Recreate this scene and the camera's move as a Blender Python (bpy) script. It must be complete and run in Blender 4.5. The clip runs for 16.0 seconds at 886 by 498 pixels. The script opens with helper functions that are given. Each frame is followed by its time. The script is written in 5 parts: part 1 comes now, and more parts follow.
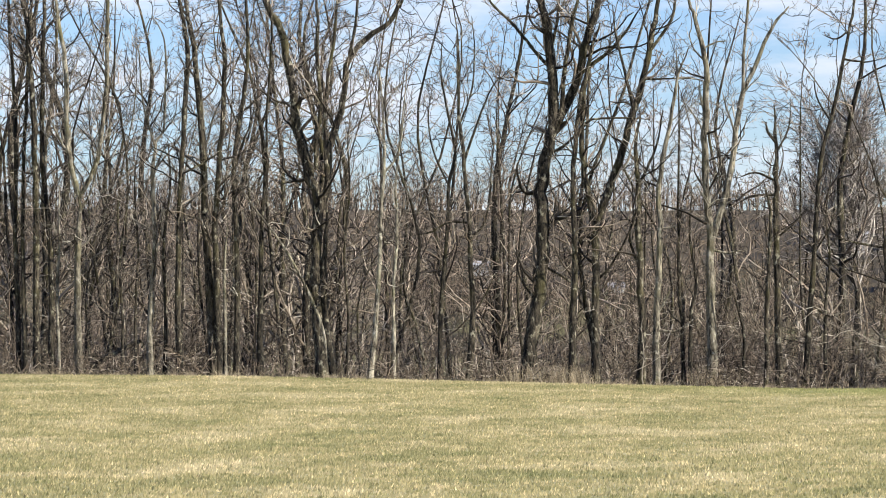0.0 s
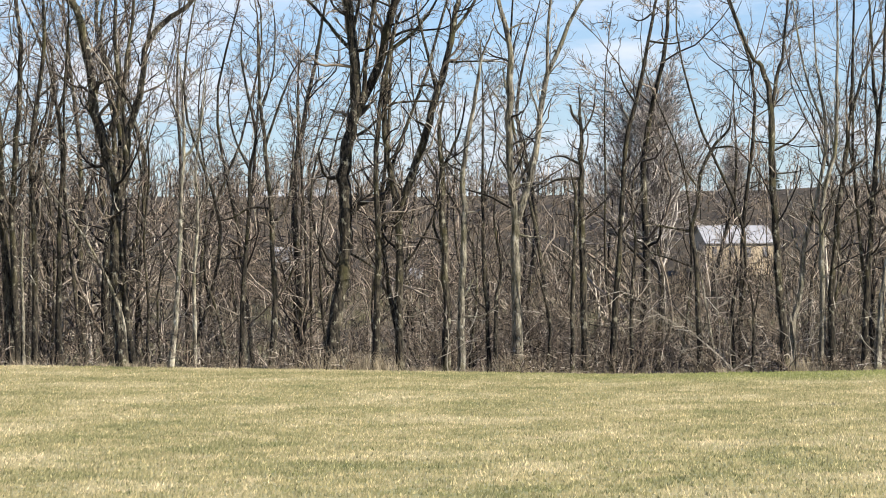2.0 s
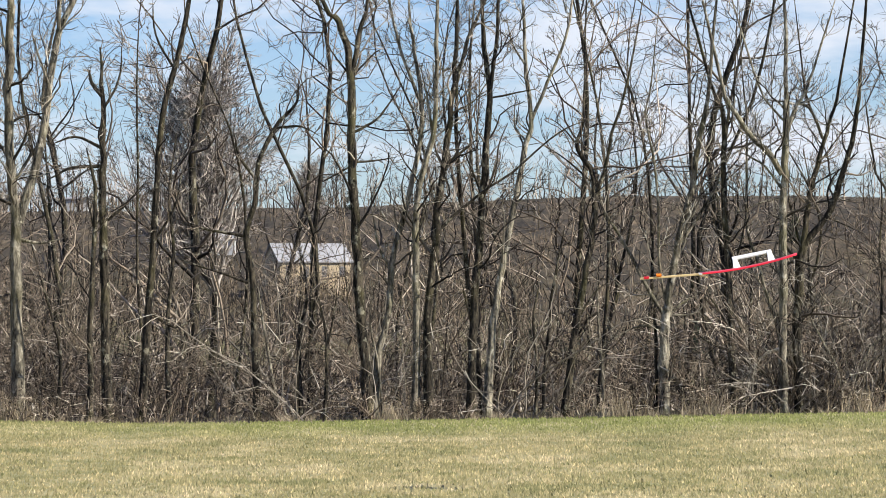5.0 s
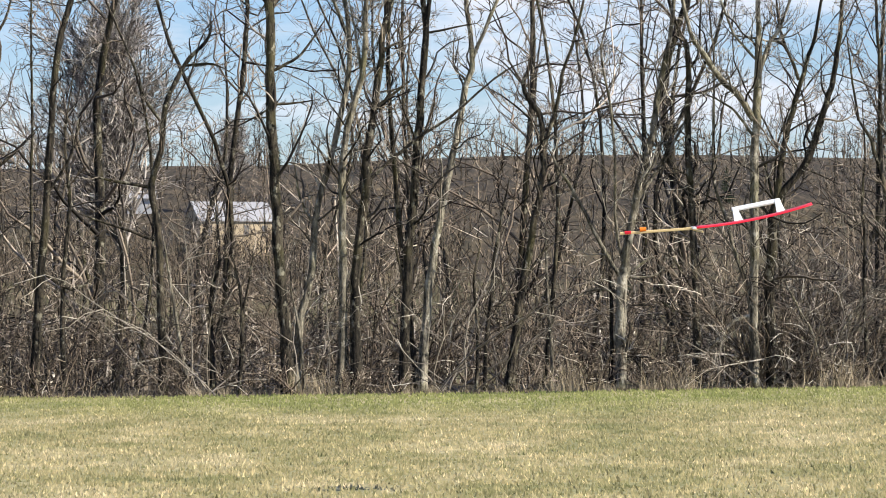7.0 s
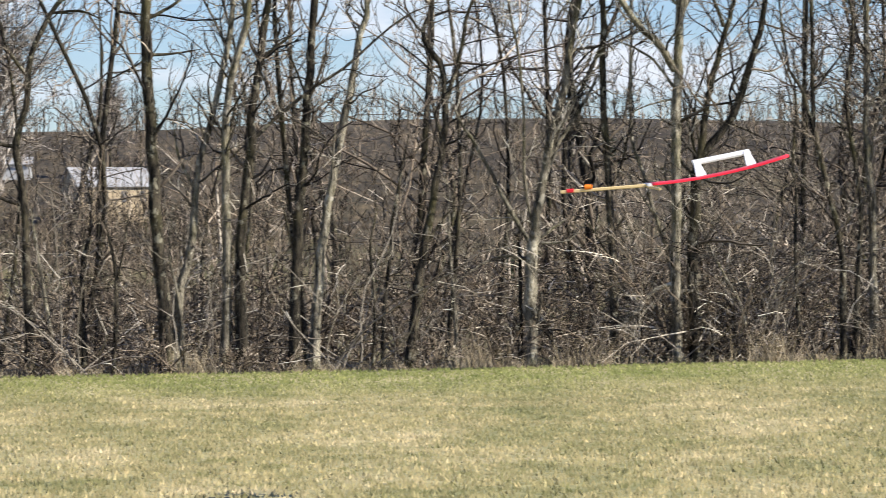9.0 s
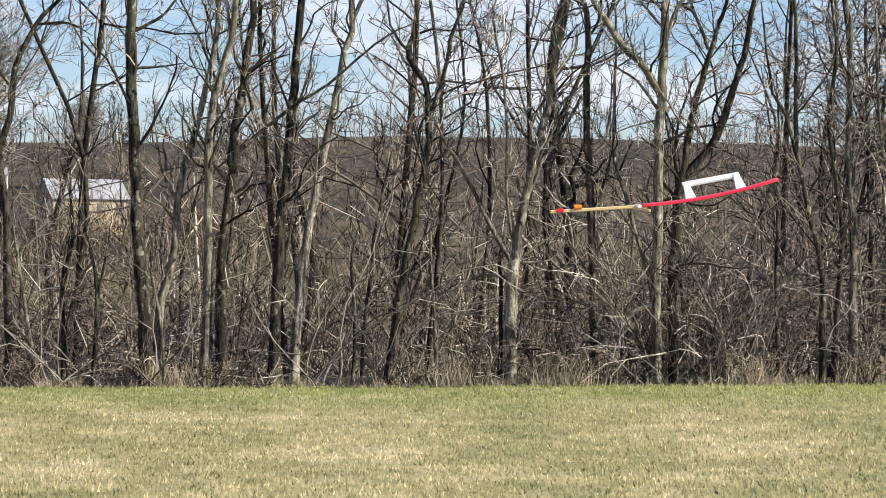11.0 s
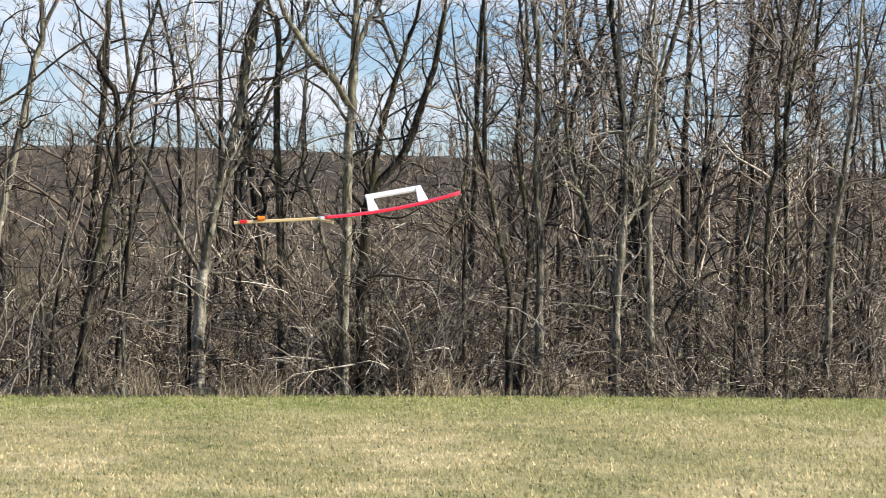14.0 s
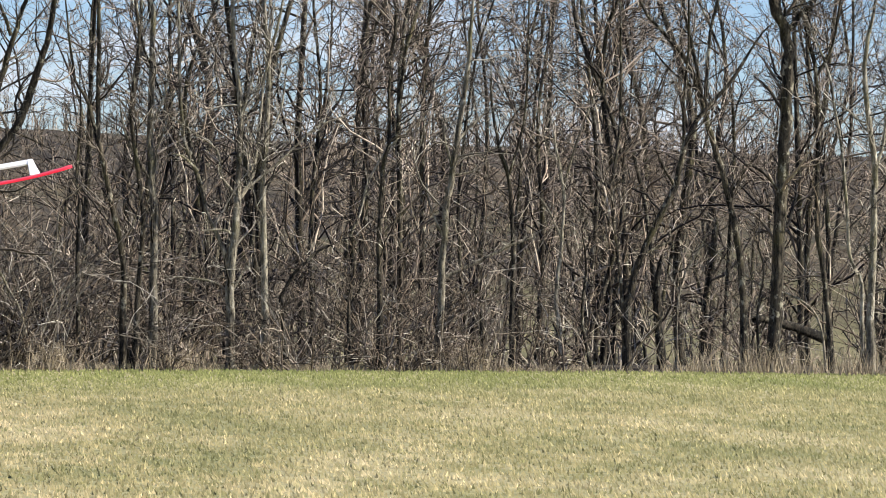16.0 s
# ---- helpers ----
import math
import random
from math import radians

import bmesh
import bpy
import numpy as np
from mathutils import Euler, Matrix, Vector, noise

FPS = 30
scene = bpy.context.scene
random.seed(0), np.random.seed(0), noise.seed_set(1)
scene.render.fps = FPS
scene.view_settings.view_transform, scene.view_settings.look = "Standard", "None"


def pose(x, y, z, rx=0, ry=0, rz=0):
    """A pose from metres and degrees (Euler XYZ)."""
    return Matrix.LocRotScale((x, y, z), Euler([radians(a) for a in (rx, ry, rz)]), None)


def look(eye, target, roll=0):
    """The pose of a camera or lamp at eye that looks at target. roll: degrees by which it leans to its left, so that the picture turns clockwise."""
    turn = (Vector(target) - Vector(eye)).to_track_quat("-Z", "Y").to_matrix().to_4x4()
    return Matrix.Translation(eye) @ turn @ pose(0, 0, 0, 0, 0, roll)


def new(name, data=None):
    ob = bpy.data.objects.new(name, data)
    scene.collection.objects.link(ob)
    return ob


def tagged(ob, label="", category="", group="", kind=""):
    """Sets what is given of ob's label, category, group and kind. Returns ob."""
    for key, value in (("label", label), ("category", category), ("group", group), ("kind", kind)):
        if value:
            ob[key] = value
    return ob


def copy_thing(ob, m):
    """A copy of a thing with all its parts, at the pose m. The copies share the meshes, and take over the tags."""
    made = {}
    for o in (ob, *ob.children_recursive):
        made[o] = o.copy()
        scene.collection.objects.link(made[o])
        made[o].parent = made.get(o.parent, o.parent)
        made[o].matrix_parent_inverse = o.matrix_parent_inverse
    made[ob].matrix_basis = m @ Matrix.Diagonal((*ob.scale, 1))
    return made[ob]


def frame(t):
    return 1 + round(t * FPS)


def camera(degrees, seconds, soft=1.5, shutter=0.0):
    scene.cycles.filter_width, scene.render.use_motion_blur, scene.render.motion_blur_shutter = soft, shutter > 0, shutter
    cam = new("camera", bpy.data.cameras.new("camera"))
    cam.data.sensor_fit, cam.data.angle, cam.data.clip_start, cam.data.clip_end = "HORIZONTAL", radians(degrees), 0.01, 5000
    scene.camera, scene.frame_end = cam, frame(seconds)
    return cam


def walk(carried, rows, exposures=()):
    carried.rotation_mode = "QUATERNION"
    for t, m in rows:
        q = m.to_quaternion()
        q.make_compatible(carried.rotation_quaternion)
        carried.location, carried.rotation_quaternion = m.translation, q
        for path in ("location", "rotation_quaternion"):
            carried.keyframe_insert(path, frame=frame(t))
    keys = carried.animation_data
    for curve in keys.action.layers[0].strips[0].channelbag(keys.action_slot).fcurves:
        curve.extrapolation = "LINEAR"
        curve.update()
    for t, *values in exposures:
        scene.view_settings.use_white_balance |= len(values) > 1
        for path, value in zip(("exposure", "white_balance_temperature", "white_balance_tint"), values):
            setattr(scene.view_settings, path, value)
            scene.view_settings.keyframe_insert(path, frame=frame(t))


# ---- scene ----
# ---------------------------------------------------------------- camera
LENS = math.degrees(2 * math.atan(784 / 7000))
cam = camera(LENS, 16.0, soft=0.8, shutter=0.12)
EYE = 1.6
ROWS = [
    (0.0, 0.279, -0.020, 8.5000, 0.7450, 0.0001),
    (0.5, 0.106, -0.254, 7.6390, 0.7020, 0.3058),
    (1.0, -0.003, -0.271, 6.8532, 0.6447, 0.3075),
    (1.5, 0.004, -0.395, 6.1967, 0.5964, 0.2921),
    (2.0, -0.015, 1.043, 5.5343, 0.5357, 0.3825),
    (2.5, -0.240, 12.275, 5.6247, 0.4220, 0.5465),
    (3.0, -0.309, 16.038, 4.5451, 0.4655, 0.4698),
    (3.5, -0.308, 15.890, 2.7674, 0.5946, 0.4073),
    (4.0, -0.301, 15.817, 0.7189, 0.7754, 0.4039),
    (4.2, -0.325, 16.477, -0.1382, 0.8225, 0.6242),
    (6.3, -0.262, 23.860, -0.8582, 0.6844, -0.2103),
    (6.5, -0.273, 24.669, -0.9952, 0.5934, -0.3364),
    (7.0, -0.316, 26.194, -1.6906, 0.2403, -0.0066),
    (7.5, -0.362, 27.655, -3.1139, 0.0056, -0.0107),
    (8.0, -0.346, 29.089, -4.5652, -0.1230, 0.0697),
    (8.5, -0.364, 30.484, -5.0100, -0.2593, 0.1617),
    (9.0, -0.353, 30.825, -3.4389, -0.2662, 0.2782),
    (9.2, -0.358, 30.879, -2.3262, -0.2755, 0.4149),
    (11.3, -0.456, 30.783, -4.1341, 0.0570, -0.7646),
    (11.5, -0.457, 30.781, -4.3746, 0.0972, -0.7042),
    (12.0, -0.435, 30.789, -4.6748, 0.1855, -0.7715),
    (12.5, -0.413, 30.790, -4.9864, 0.2498, -1.0594),
    (13.0, -0.396, 30.745, -5.6834, 0.3046, -1.2064),
    (13.5, -0.396, 30.695, -6.8163, 0.2842, -1.1240),
    (14.0, -0.393, 30.631, -8.2381, 0.2291, -1.1868),
    (14.5, -0.416, 30.604, -10.0603, 0.2068, -1.0558),
    (15.0, -0.401, 30.538, -11.4893, 0.1226, -0.9128),
    (15.5, -0.398, 30.483, -12.7777, 0.0480, -1.0468),
    (16.0, -0.393, 30.507, -13.7995, -0.0410, -1.1241),
]
EXPOSURE = 0.70
walk(cam, [(t, pose(x, y, EYE, 90 + pitch, roll, yaw)) for t, x, y, yaw, pitch, roll in ROWS],
     exposures=[(0.0, EXPOSURE), (2.0, EXPOSURE), (3.0, EXPOSURE - 0.07), (4.2, EXPOSURE - 0.12), (7.0, EXPOSURE - 0.05), (12.0, EXPOSURE - 0.04), (16.0, EXPOSURE)])

# ---------------------------------------------------------------- light
SUN_FROM = Vector((0.93, -0.31, 0.66)).normalized()
world = bpy.data.worlds.new("sky")
scene.world = world
world.use_nodes = True
wn, wl = world.node_tree.nodes, world.node_tree.links
wn.clear()
sky = wn.new("ShaderNodeTexSky")
sky.sky_type = "NISHITA"
sky.sun_disc = False
sky.sun_elevation = math.asin(SUN_FROM.z)
sky.sun_rotation = math.atan2(SUN_FROM.x, SUN_FROM.y)
sky.air_density, sky.dust_density, sky.ozone_density = 1.0, 0.1, 1.5
coord = wn.new("ShaderNodeTexCoord")
stretch = wn.new("ShaderNodeMapping")
stretch.inputs["Scale"].default_value = (16, 16, 62)
stretch.inputs["Location"].default_value = (3.1, 0.4, 0.2)
puff = wn.new("ShaderNodeTexNoise")
puff.inputs["Scale"].default_value = 1.0
puff.inputs["Detail"].default_value = 6.0
puff.inputs["Roughness"].default_value = 0.55
cover = wn.new("ShaderNodeMapRange")
cover.inputs["From Min"].default_value, cover.inputs["From Max"].default_value = 0.455, 0.64
cover.inputs["To Min"].default_value, cover.inputs["To Max"].default_value = 0.0, 0.9
cloud = wn.new("ShaderNodeRGB")
cloud.outputs[0].default_value = (11.6, 12.2, 13.5, 1)
tint = wn.new("ShaderNodeMix")
tint.data_type, tint.blend_type = "RGBA", "MULTIPLY"
tint.inputs[0].default_value = 1.0
tint.inputs[7].default_value = (1.10, 1.34, 1.95, 1)
blend = wn.new("ShaderNodeMix")
blend.data_type = "RGBA"
back = wn.new("ShaderNodeBackground")
back.inputs["Strength"].default_value = 0.049
wout = wn.new("ShaderNodeOutputWorld")
wl.new(coord.outputs["Generated"], stretch.inputs["Vector"])
wl.new(stretch.outputs[0], puff.inputs["Vector"])
wl.new(puff.outputs[0], cover.inputs[0])
wl.new(sky.outputs[0], tint.inputs[6])
wl.new(tint.outputs[2], blend.inputs[6])
wl.new(cloud.outputs[0], blend.inputs[7])
# cumulus thins out overhead, where one looks between the clouds and not at their sides; added above the view to weaken
# the fill light
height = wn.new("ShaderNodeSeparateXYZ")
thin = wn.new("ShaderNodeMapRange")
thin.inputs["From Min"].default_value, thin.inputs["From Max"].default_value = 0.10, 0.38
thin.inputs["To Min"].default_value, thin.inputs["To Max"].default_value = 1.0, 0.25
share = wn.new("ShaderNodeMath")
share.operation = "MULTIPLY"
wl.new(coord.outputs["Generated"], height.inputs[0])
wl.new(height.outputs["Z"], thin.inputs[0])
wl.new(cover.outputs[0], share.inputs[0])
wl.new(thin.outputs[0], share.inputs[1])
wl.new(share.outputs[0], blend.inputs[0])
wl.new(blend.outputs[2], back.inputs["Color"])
wl.new(back.outputs[0], wout.inputs["Surface"])

sun = new("sun", bpy.data.lights.new("sun", "SUN"))
sun.data.energy, sun.data.angle, sun.data.color = 6.2, radians(0.6), (1.0, 0.94, 0.83)
sun.matrix_world = look(SUN_FROM * 200, (0, 0, 0))


# ---------------------------------------------------------------- materials
class Mat:
    """A node material with short helpers."""

    def __init__(self, name, rough=0.85, metal=0.0):
        self.m = bpy.data.materials.new(name)
        self.m.use_nodes = True
        self.n, self.l = self.m.node_tree.nodes, self.m.node_tree.links
        self.b = self.n["Principled BSDF"]
        self.b.inputs["Roughness"].default_value = rough
        self.b.inputs["Metallic"].default_value = metal
        self.b.inputs["Specular IOR Level"].default_value = 0.25
        self.c = self.n.new("ShaderNodeTexCoord").outputs["Object"]

    def noise(self, scale, detail=4, stretch=(1, 1, 1), rough=0.55):
        mp = self.n.new("ShaderNodeMapping")
        mp.inputs["Scale"].default_value = stretch
        t = self.n.new("ShaderNodeTexNoise")
        t.inputs["Scale"].default_value, t.inputs["Detail"].default_value, t.inputs["Roughness"].default_value = scale, detail, rough
        self.l.new(self.c, mp.inputs[0])
        self.l.new(mp.outputs[0], t.inputs["Vector"])
        return t.outputs[0]

    def ramp(self, fac, stops):
        r = self.n.new("ShaderNodeValToRGB")
        e = r.color_ramp.elements
        while len(e) < len(stops):
            e.new(0.5)
        for k, (p, col) in zip(e, stops):
            k.position, k.color = p, (*col, 1)
        self.l.new(fac, r.inputs[0])
        return r.outputs[0]

    def mix(self, fac, a, b, kind="MIX"):
        x = self.n.new("ShaderNodeMix")
        x.data_type, x.blend_type = "RGBA", kind
        for sock, v in ((x.inputs[0], fac), (x.inputs[6], a), (x.inputs[7], b)):
            if hasattr(v, "is_linked"):
                self.l.new(v, sock)
            else:
                sock.default_value = v if isinstance(v, float) else (*v, 1)
        return x.outputs[2]

    def span(self, axis, lo, hi):
        """0 to 1 along an axis of the place."""
        s = self.n.new("ShaderNodeSeparateXYZ")
        self.l.new(self.c, s.inputs[0])
        r = self.n.new("ShaderNodeMapRange")
        r.inputs["From Min"].default_value, r.inputs["From Max"].default_value = lo, hi
        self.l.new(s.outputs[axis], r.inputs[0])
        return r.outputs[0]

    def vary(self, island=False):
        if island:
            return self.n.new("ShaderNodeNewGeometry").outputs["Random Per Island"]
        return self.n.new("ShaderNodeObjectInfo").outputs["Random"]

    def done(self, colour, bump=None, strength=0.4, distance=0.02):
        if hasattr(colour, "is_linked"):
            self.l.new(colour, self.b.inputs["Base Color"])
        else:
            self.b.inputs["Base Color"].default_value = (*colour, 1)
        if bump is not None:
            bp = self.n.new("ShaderNodeBump")
            bp.inputs["Strength"].default_value, bp.inputs["Distance"].default_value = strength, distance
            self.l.new(bump, bp.inputs["Height"])
            self.l.new(bp.outputs[0], self.b.inputs["Normal"])
        return self.m


def bark_material(name, dark, light, moss, lichen, low, high):
    k = Mat(name, 0.9)
    furrow = k.noise(17, 6, (1, 1, 0.22), 0.8)
    patch = k.noise(2.2, 4, (1, 1, 0.6))
    blotch = k.noise(5.5, 5, (1, 1, 0.45), 0.65)
    spot = k.noise(9, 5, (1, 1, 0.7), 0.7)
    # furrows near black and lichen pale: part of the trunks' sun-and-shade contrast is painted here
    col = k.ramp(furrow, [(low, dark), (high, light)])
    col = k.mix(1.0, col, k.ramp(blotch, [(0.38, (0.42, 0.41, 0.40)), (0.58, (1.12, 1.11, 1.08))]), "MULTIPLY")
    col = k.mix(k.ramp(patch, [(0.52, (0, 0, 0)), (0.68, (0.65, 0.65, 0.65))]), col, moss)
    col = k.mix(k.ramp(spot, [(0.56, (0, 0, 0)), (0.64, (0.8, 0.8, 0.8))]), col, lichen)
    shade = k.ramp(k.vary(), [(0.0, (0.60, 0.58, 0.55)), (1.0, (1.12, 1.10, 1.06))])
    return k.done(k.mix(1.0, col, shade, "MULTIPLY"), furrow, 1.0, 0.05)


BARK = bark_material("bark", (0.004, 0.0035, 0.003), (0.128, 0.110, 0.083), (0.115, 0.106, 0.048), (0.38, 0.36, 0.28), 0.42, 0.63)
BARK_PALE = bark_material("pale_bark", (0.012, 0.011, 0.009), (0.46, 0.425, 0.345), (0.20, 0.19, 0.09), (0.62, 0.59, 0.50), 0.37, 0.60)


def twig_material(name, dark, middle, pale):
    k = Mat(name, 0.8)
    # random near-black and pale tones paint in shaded twigs and sunlit highlights
    return k.done(k.ramp(k.vary(True), [(0.0, dark), (0.3, [v * 1.5 for v in dark]), (0.58, [v * 0.92 for v in middle]), (0.8, [v * 1.8 for v in middle]), (1.0, pale)]))


TWIG = twig_material("twig", (0.012, 0.010, 0.008), (0.148, 0.119, 0.089), (0.60, 0.53, 0.44))
BRUSH = twig_material("brush", (0.008, 0.006, 0.004), (0.165, 0.130, 0.095), (0.78, 0.70, 0.58))
BRAMBLE = twig_material("bramble", (0.05, 0.042, 0.034), (0.25, 0.22, 0.18), (0.70, 0.65, 0.56))
HAZE_TWIG = twig_material("haze_twig", (0.012, 0.009, 0.007), (0.168, 0.132, 0.099), (0.64, 0.54, 0.43))
PALE_TWIG = twig_material("pale_twig", (0.02, 0.017, 0.013), (0.19, 0.17, 0.135), (0.74, 0.69, 0.58))
FAR_TWIG = twig_material("far_twig", (0.010, 0.008, 0.006), (0.090, 0.070, 0.048), (0.34, 0.27, 0.20))
GREY_TWIG = twig_material("grey_twig", (0.07, 0.061, 0.053), (0.26, 0.232, 0.205), (0.50, 0.46, 0.42))

k = Mat("lawn", 0.95)
patch = k.noise(0.55, 6, (1, 0.4, 1), 0.72)
fine = k.noise(9, 5, (1, 0.6, 1), 0.7)
streak = k.noise(1.9, 5, (0.7, 1, 1), 0.75)
col = k.ramp(patch, [(0.32, (0.175, 0.178, 0.078)), (0.5, (0.27, 0.247, 0.128)), (0.68, (0.38, 0.33, 0.195))])
col = k.mix(1.0, col, k.ramp(streak, [(0.34, (0.76, 0.80, 0.70)), (0.5, (1, 1, 1)), (0.66, (1.24, 1.21, 1.18))]), "MULTIPLY")
LAWN = k.done(k.mix(0.5, col, k.ramp(fine, [(0.3, (0.55, 0.55, 0.5)), (0.7, (1.3, 1.3, 1.2))]), "MULTIPLY"), fine, 0.5, 0.02)

k = Mat("wood_floor", 0.95)
leaf = k.noise(2.2, 8, (1, 0.05, 1), 0.8)
big = k.noise(0.05, 5, (1, 0.7, 1), 0.6)
copse = k.noise(0.16, 6, (1, 0.3, 1), 0.7)
col = k.ramp(leaf, [(0.36, (0.012, 0.010, 0.007)), (0.52, (0.058, 0.047, 0.031)), (0.68, (0.155, 0.123, 0.082))])
col = k.mix(1.0, col, k.ramp(copse, [(0.36, (0.50, 0.47, 0.44)), (0.52, (1.05, 1.0, 0.93)), (0.66, (1.45, 1.33, 1.12))]), "MULTIPLY")
meadow = k.mix(1.0, k.ramp(big, [(0.46, (0, 0, 0)), (0.60, (0.7, 0.7, 0.7))]), k.span("Y", 330.0, 275.0), "MULTIPLY")
straw = k.ramp(leaf, [(0.36, (0.060, 0.058, 0.024)), (0.6, (0.145, 0.130, 0.055)), (0.72, (0.25, 0.205, 0.105))])
clearing = k.mix(1.0, k.mix(1.0, k.span("X", 34.0, 44.0), k.span("Y", 205.0, 225.0), "MULTIPLY"), k.span("Y", 262.0, 246.0), "MULTIPLY")
straw = k.mix(clearing, straw, k.ramp(leaf, [(0.36, (0.07, 0.064, 0.030)), (0.6, (0.17, 0.150, 0.072)), (0.72, (0.30, 0.245, 0.145))]))
LITTER = k.done(k.mix(k.mix(1.0, meadow, clearing, "LIGHTEN"), col, straw), leaf, 0.8, 0.05)

k = Mat("grass_blade", 0.7)
patch = k.noise(0.55, 6, (1, 0.4, 1), 0.72)
col = k.ramp(patch, [(0.32, (0.200, 0.196, 0.094)), (0.5, (0.335, 0.288, 0.160)), (0.68, (0.48, 0.405, 0.268))])
tuft = k.ramp(k.noise(6.5, 3, (1, 0.5, 1), 0.7), [(0.33, (0.74, 0.80, 0.66)), (0.5, (1.0, 1.0, 0.97)), (0.66, (1.34, 1.29, 1.28))])
tone = k.ramp(k.vary(True), [(0.0, (0.80, 0.83, 0.76)), (0.5, (0.96, 0.98, 0.94)), (0.86, (1.10, 1.09, 1.06)), (1.0, (1.75, 1.70, 1.66))])
lush = k.mix(1.0, k.mix(1.0, k.span("Y", 70.5, 76.5), k.span("X", -9.0, -2.0), "MULTIPLY"), (0.72, 0.72, 0.72), "MULTIPLY")
streak = k.noise(1.9, 5, (0.7, 1, 1), 0.75)
col = k.mix(1.0, col, k.ramp(streak, [(0.34, (0.72, 0.78, 0.66)), (0.5, (1, 1, 1)), (0.66, (1.26, 1.22, 1.19))]), "MULTIPLY")
col = k.mix(lush, col, (0.190, 0.222, 0.066))
col = k.mix(k.mix(1.0, k.span("X", 4.0, 12.0), (0.3, 0.3, 0.3), "MULTIPLY"), col, (0.215, 0.215, 0.088))
soil = k.ramp(k.noise(0.45, 5, (1, 0.35, 1), 0.7), [(0.66, (0, 0, 0)), (0.74, (0.55, 0.55, 0.55))])
col = k.mix(soil, col, (0.27, 0.20, 0.135))
col = k.mix(1.0, k.mix(1.0, col, tuft, "MULTIPLY"), tone, "MULTIPLY")
BLADE = k.done(col)
# thin blades let part of the sunlight through
glow = k.n.new("ShaderNodeBsdfTranslucent")
both = k.n.new("ShaderNodeMixShader")
both.inputs[0].default_value = 0.35
k.l.new(col, glow.inputs["Color"])
k.l.new(k.b.outputs[0], both.inputs[1])
k.l.new(glow.outputs[0], both.inputs[2])
k.l.new(both.outputs[0], k.n["Material Output"].inputs["Surface"])

k = Mat("dry_grass", 0.8)
DRY = k.done(k.mix(k.vary(True), (0.21, 0.165, 0.10), (0.48, 0.40, 0.275)))


# ---------------------------------------------------------------- mesh helpers
def mesh_object(name, verts, quads, material, parent=None, tris=None, smooth=True):
    me = bpy.data.meshes.new(name)
    me.vertices.add(len(verts))
    me.vertices.foreach_set("co", np.ascontiguousarray(verts, dtype=np.float32).ravel())
    loops, starts = [], []
    if quads is not None and len(quads):
        loops.append(np.asarray(quads, dtype=np.int32).ravel())
        starts.append(np.arange(len(quads)) * 4)
    if tris is not None and len(tris):
        base = len(loops[0]) if loops else 0
        loops.append(np.asarray(tris, dtype=np.int32).ravel())
        starts.append(base + np.arange(len(tris)) * 3)
    loops, starts = np.concatenate(loops).astype(np.int32), np.concatenate(starts).astype(np.int32)
    me.loops.add(len(loops))
    me.loops.foreach_set("vertex_index", loops)
    me.polygons.add(len(starts))
    me.polygons.foreach_set("loop_start", starts)
    me.polygons.foreach_set("use_smooth", np.full(len(starts), smooth))
    me.materials.append(material)
    me.update(calc_edges=True)
    ob = new(name, me)
    if parent is not None:
        ob.parent = parent
    return ob


def part(name, bm, material, parent=None, label=""):
    me = bpy.data.meshes.new(name)
    bm.to_mesh(me)
    bm.free()
    me.materials.append(material)
    ob = new(name, me)
    if parent is not None:
        ob.parent = parent
    if label:
        ob["label"] = label
    return ob


def unit(v):
    return v / np.maximum(np.linalg.norm(v, axis=-1, keepdims=True), 1e-9)


def tubes(pts, rad, sides):
    """Tubes along many paths at once: pts (B, k, 3), rad (B, k)."""
    B, kk, _ = pts.shape
    tan = unit(np.gradient(pts, axis=1))
    ref = np.where(np.abs(tan[:, :1, 2:3]) > 0.8, np.array([[[1.0, 0.12, 0]]]), np.array([[[0.05, 0.1, 1.0]]]))
    u = unit(np.cross(tan, np.broadcast_to(ref, tan.shape)))
    v = np.cross(tan, u)
    a = np.arange(sides) * 2 * np.pi / sides
    ring = u[:, :, None, :] * np.cos(a)[None, None, :, None] + v[:, :, None, :] * np.sin(a)[None, None, :, None]
    verts = pts[:, :, None, :] + ring * rad[:, :, None, None]
    i = np.arange(sides)
    j = (i + 1) % sides
    seg = np.arange(kk - 1)[:, None] * sides
    one = np.stack([seg + i, seg + sides + i, seg + sides + j, seg + j], -1).reshape(-1, 4)
    quads = (np.arange(B)[:, None, None] * kk * sides + one[None]).reshape(-1, 4)
    return verts.reshape(-1, 3), quads


def joined(groups):
    """Joins (verts, quads) pairs."""
    vs, qs, n = [], [], 0
    for v, q in groups:
        vs.append(v)
        qs.append(q + n)
        n += len(v)
    return np.concatenate(vs), np.concatenate(qs)


